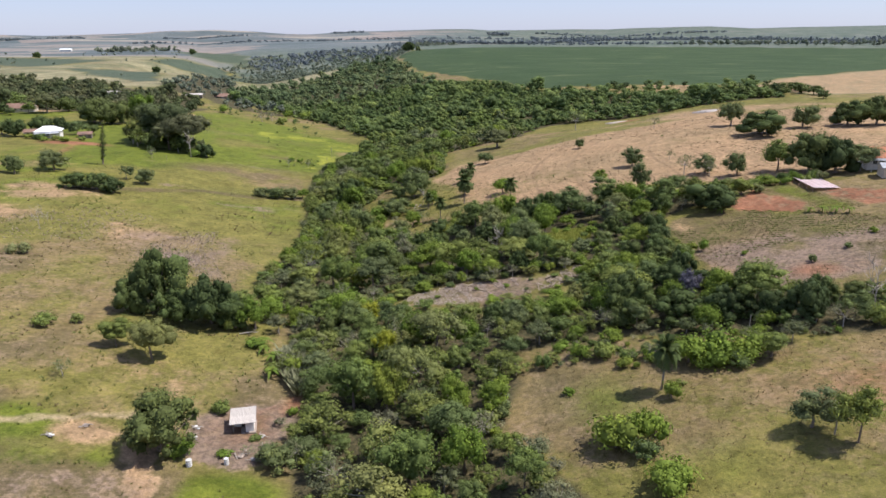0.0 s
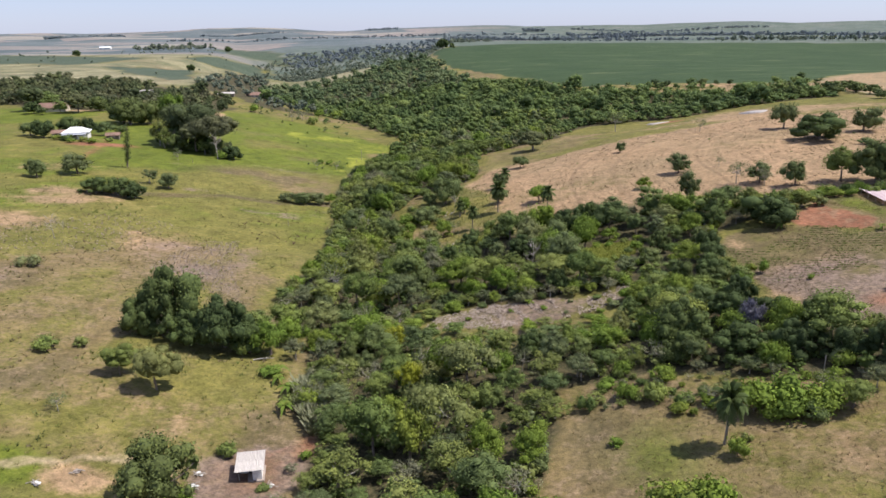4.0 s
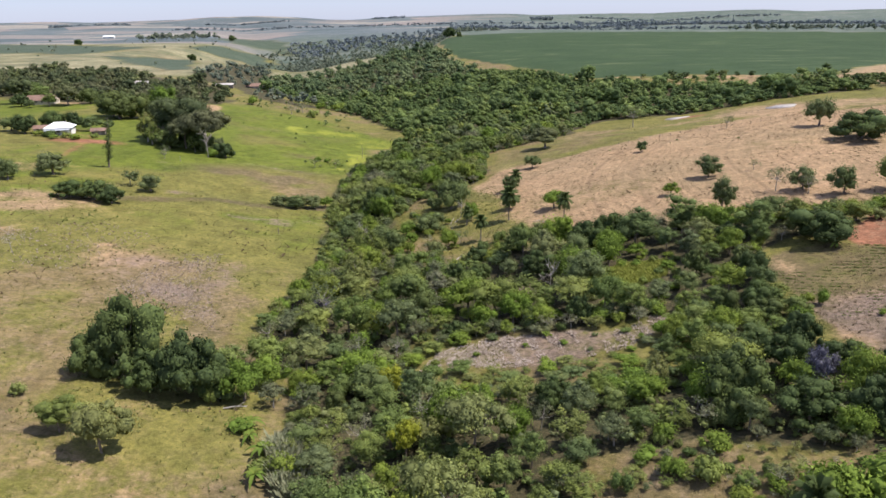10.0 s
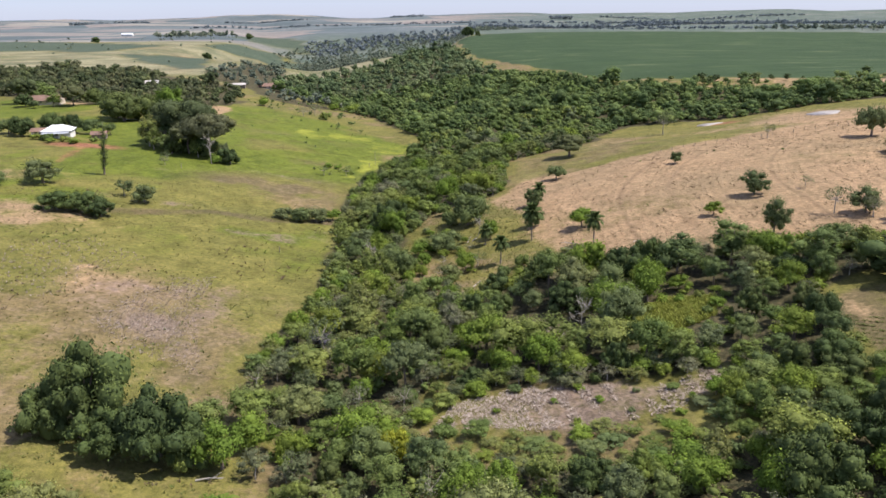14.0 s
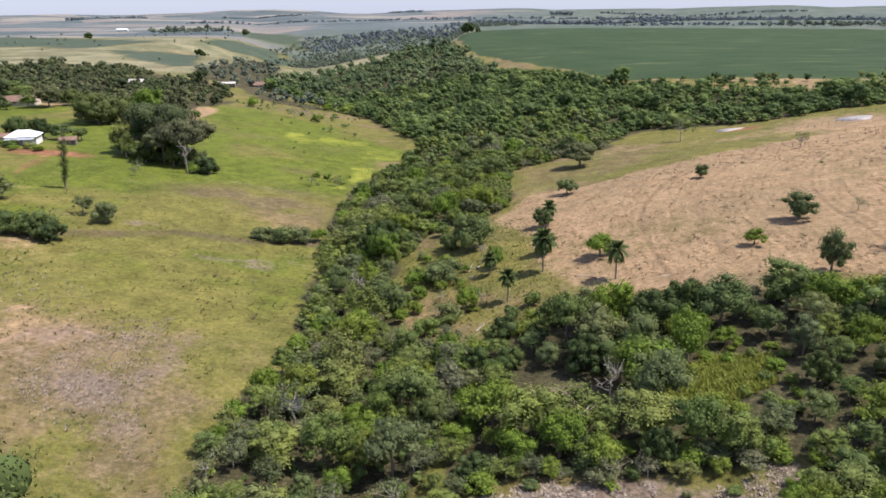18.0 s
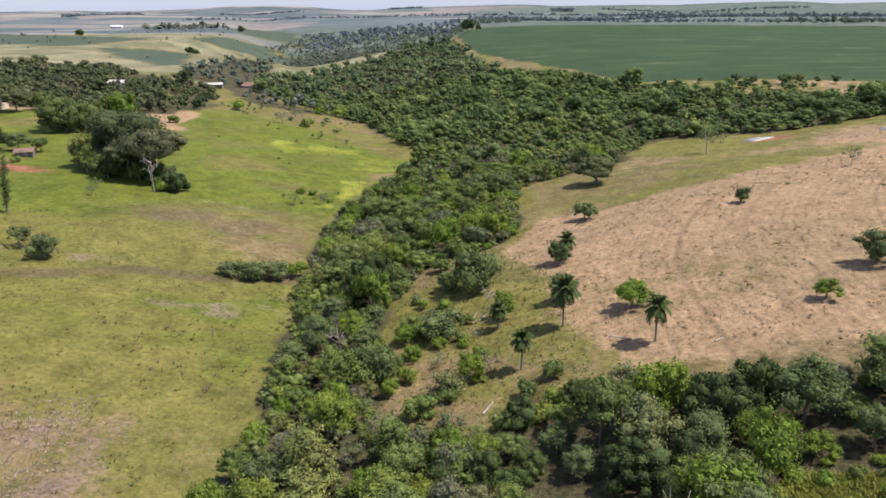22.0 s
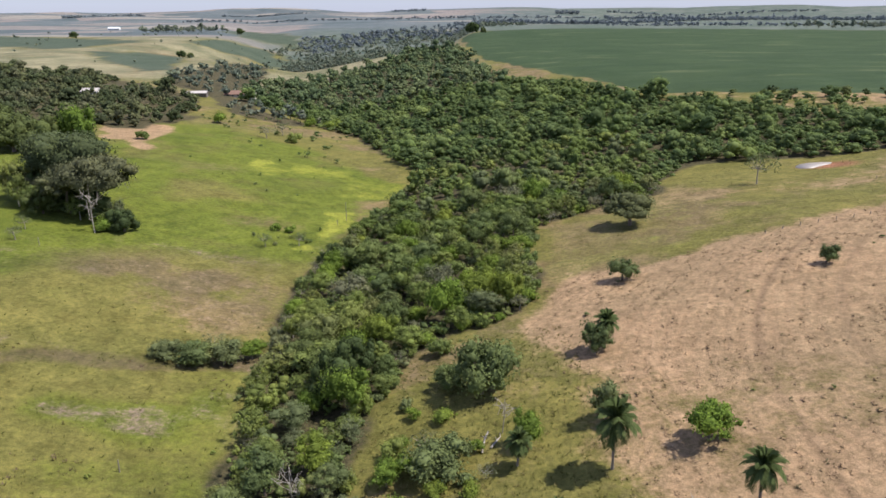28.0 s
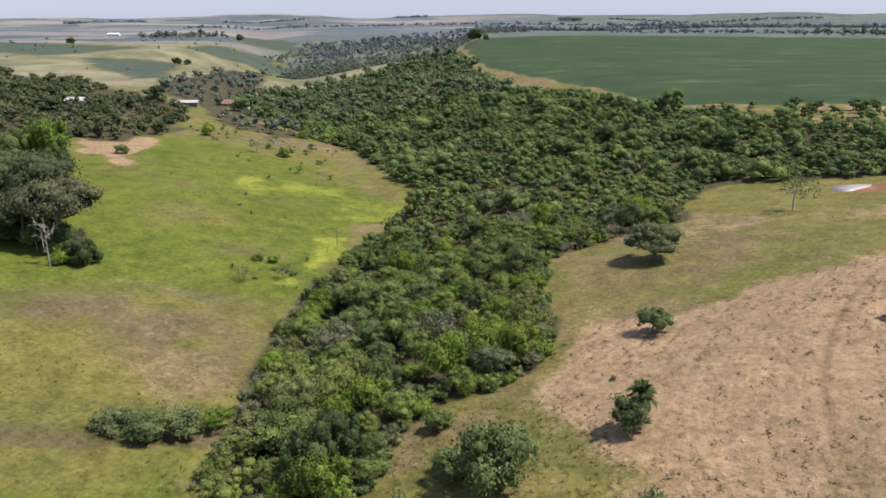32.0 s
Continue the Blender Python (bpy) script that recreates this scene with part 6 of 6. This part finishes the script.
def bar(cx, cy, length, width, turn):
    c, s = math.cos(radians(turn)), math.sin(radians(turn))
    return [(cx + a * c - b * s, cy + a * s + b * c) for a, b in ((-length / 2, -width / 2), (length / 2, -width / 2), (length / 2, width / 2), (-length / 2, width / 2))]


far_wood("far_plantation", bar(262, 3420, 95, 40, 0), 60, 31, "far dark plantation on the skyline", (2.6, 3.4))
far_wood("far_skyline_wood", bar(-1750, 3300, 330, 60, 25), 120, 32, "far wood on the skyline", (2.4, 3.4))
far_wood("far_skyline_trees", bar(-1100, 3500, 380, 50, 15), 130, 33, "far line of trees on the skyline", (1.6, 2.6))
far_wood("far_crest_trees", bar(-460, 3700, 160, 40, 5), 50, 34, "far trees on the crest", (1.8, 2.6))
far_wood("far_crest_wood", bar(900, 3600, 900, 60, -8), 200, 35, "far wood on the skyline, tinted blue for haze", (1.8, 3.0))
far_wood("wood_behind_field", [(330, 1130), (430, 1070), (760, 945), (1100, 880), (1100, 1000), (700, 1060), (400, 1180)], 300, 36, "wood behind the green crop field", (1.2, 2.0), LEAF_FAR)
far_wood("woods_beyond_field", bar(620, 1420, 900, 55, -8), 330, 42, "woods beyond the green crop field, tinted blue for haze", (0.9, 1.7))
far_wood("far_ridge_wood", bar(1000, 1850, 1100, 90, -6), 330, 43, "wood along a far ridge, tinted blue for haze", (1.0, 2.0))
far_wood("far_stream_wood", bar(250, 1950, 760, 80, 6), 260, 44, "wood along a far stream, tinted blue for haze", (1.0, 2.0))
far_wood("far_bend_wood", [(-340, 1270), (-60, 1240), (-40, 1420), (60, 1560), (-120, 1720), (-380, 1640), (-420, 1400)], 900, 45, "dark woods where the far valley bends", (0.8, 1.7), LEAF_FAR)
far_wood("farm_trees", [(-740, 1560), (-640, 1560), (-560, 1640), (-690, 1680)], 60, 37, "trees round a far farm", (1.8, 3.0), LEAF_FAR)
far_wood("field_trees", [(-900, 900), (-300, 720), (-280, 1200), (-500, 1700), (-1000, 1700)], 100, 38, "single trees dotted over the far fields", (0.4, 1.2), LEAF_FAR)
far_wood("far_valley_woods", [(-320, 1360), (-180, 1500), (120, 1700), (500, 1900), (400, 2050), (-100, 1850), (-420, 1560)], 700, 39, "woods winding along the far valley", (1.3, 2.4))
far_wood("far_hill_woods", [(300, 2300), (1500, 2000), (1700, 2300), (900, 2700), (300, 2600)], 700, 40, "woods on the far hills, tinted blue for haze", (1.5, 2.8))
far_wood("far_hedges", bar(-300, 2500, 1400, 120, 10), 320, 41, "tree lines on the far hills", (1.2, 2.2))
for k, (x, y, w, h) in enumerate(((-711, 1310, 15, 12), (-417, 1079, 9, 8), (-521, 1560, 16, 14), (-50, 1142, 17, 16), (-34, 1100, 9, 8), (-330, 860, 10, 8), (-350, 1010, 9, 7))):
    plant("dark", x, y, w, h, "field_tree", "single dark tree in the far fields", "far field trees")
for k, (x, y) in enumerate(scatter(OPENING, 2.7, 61, 1500, lambda x, y: inside(YELLOW, x, y) < 1.5, 0.0)[:34]):
    plant("bush", float(x), float(y), float(rng.uniform(1.8, 3.2)), float(rng.uniform(1.0, 1.8)), "opening_bush", "low green bush beside the yellow grass", "bushes in the opening", "bush")
woods([(25, 128), (31, 138), (40, 136), (47, 132), (46, 125), (36, 123), (27, 121)], 3.6, 65, (("wood", 5), ("dark", 3), ("light", 2)), "green broadleaf tree beside the bare clearing", "trees beside the clearing", (4.5, 7.0), None, "clearing_tree", 0.0)
# low growth round the bare clearing
clearing = [(-13, 126), (-10, 143), (10, 145), (30, 143), (40, 137), (34, 126), (22, 120), (6, 120)]
for k, (x, y) in enumerate(scatter(clearing, 2.7, 63, 5000, lambda x, y: inside(DEBRIS, x, y) < -0.6, 0.0)[:150]):
    kind = ("bush", "light", "wispy", "wood")[int(rng.integers(4))]
    w = float(rng.uniform(1.6, 4.4))
    plant(kind, float(x), float(y), w, w * float(rng.uniform(0.5, 0.9)) * (0.6 if y < 131 else 1.0), "clearing_bush", "leafy shrub round the bare clearing", "shrubs round the clearing", "bush")
for k, (x, y) in enumerate(scatter(DEBRIS, 3.4, 64, 900, None, 0.3)[:12]):
    plant("bush", float(x), float(y), float(rng.uniform(0.9, 2.2)), float(rng.uniform(0.6, 1.4)), "clearing_bush", "small green shrub growing in the bare clearing", "shrubs round the clearing", "bush")


# single trees that stand out of the thicket by their colour
def blossom_tree(x, y, w, h, leaf, label, seed):
    trunk, crown = make_kind(seed, 2.8, 4.0, 1.0, 18, 0.9, 2000, 0.18, leaf)
    cw, ch = measures(crown)
    root = tagged(new("blossom_tree"), label, "tree")
    root.matrix_world = pose(x, y, float(land(x, y)), 0, 0, seed * 40) @ Matrix.Diagonal((w / cw, w / cw, h / ch, 1))
    for n, me in (("trunk", trunk), ("crown", crown)):
        new(n, me).parent = root


LEAF_BRIGHT = leaf_material("bright_leaf", [(0.0, (0.20, 0.225, 0.028)), (1.0, (0.24, 0.245, 0.034))])
blossom_tree(40, 110, 4.0, 6.6, LEAF_PURPLE, "purple-blossomed tree among the dark trees", 1)
blossom_tree(-13, 124, 4.0, 5.0, LEAF_BRIGHT, "bright yellow-green tree in the thicket", 2)
blossom_tree(-9.5, 107, 3.6, 6.2, LEAF_BRIGHT, "bright yellow-green young tree in the thicket", 3)
blossom_tree(-31.6, 158, 4.2, 3.0, LEAF_PURPLE, "low purple-grey bush at the thicket edge", 4)
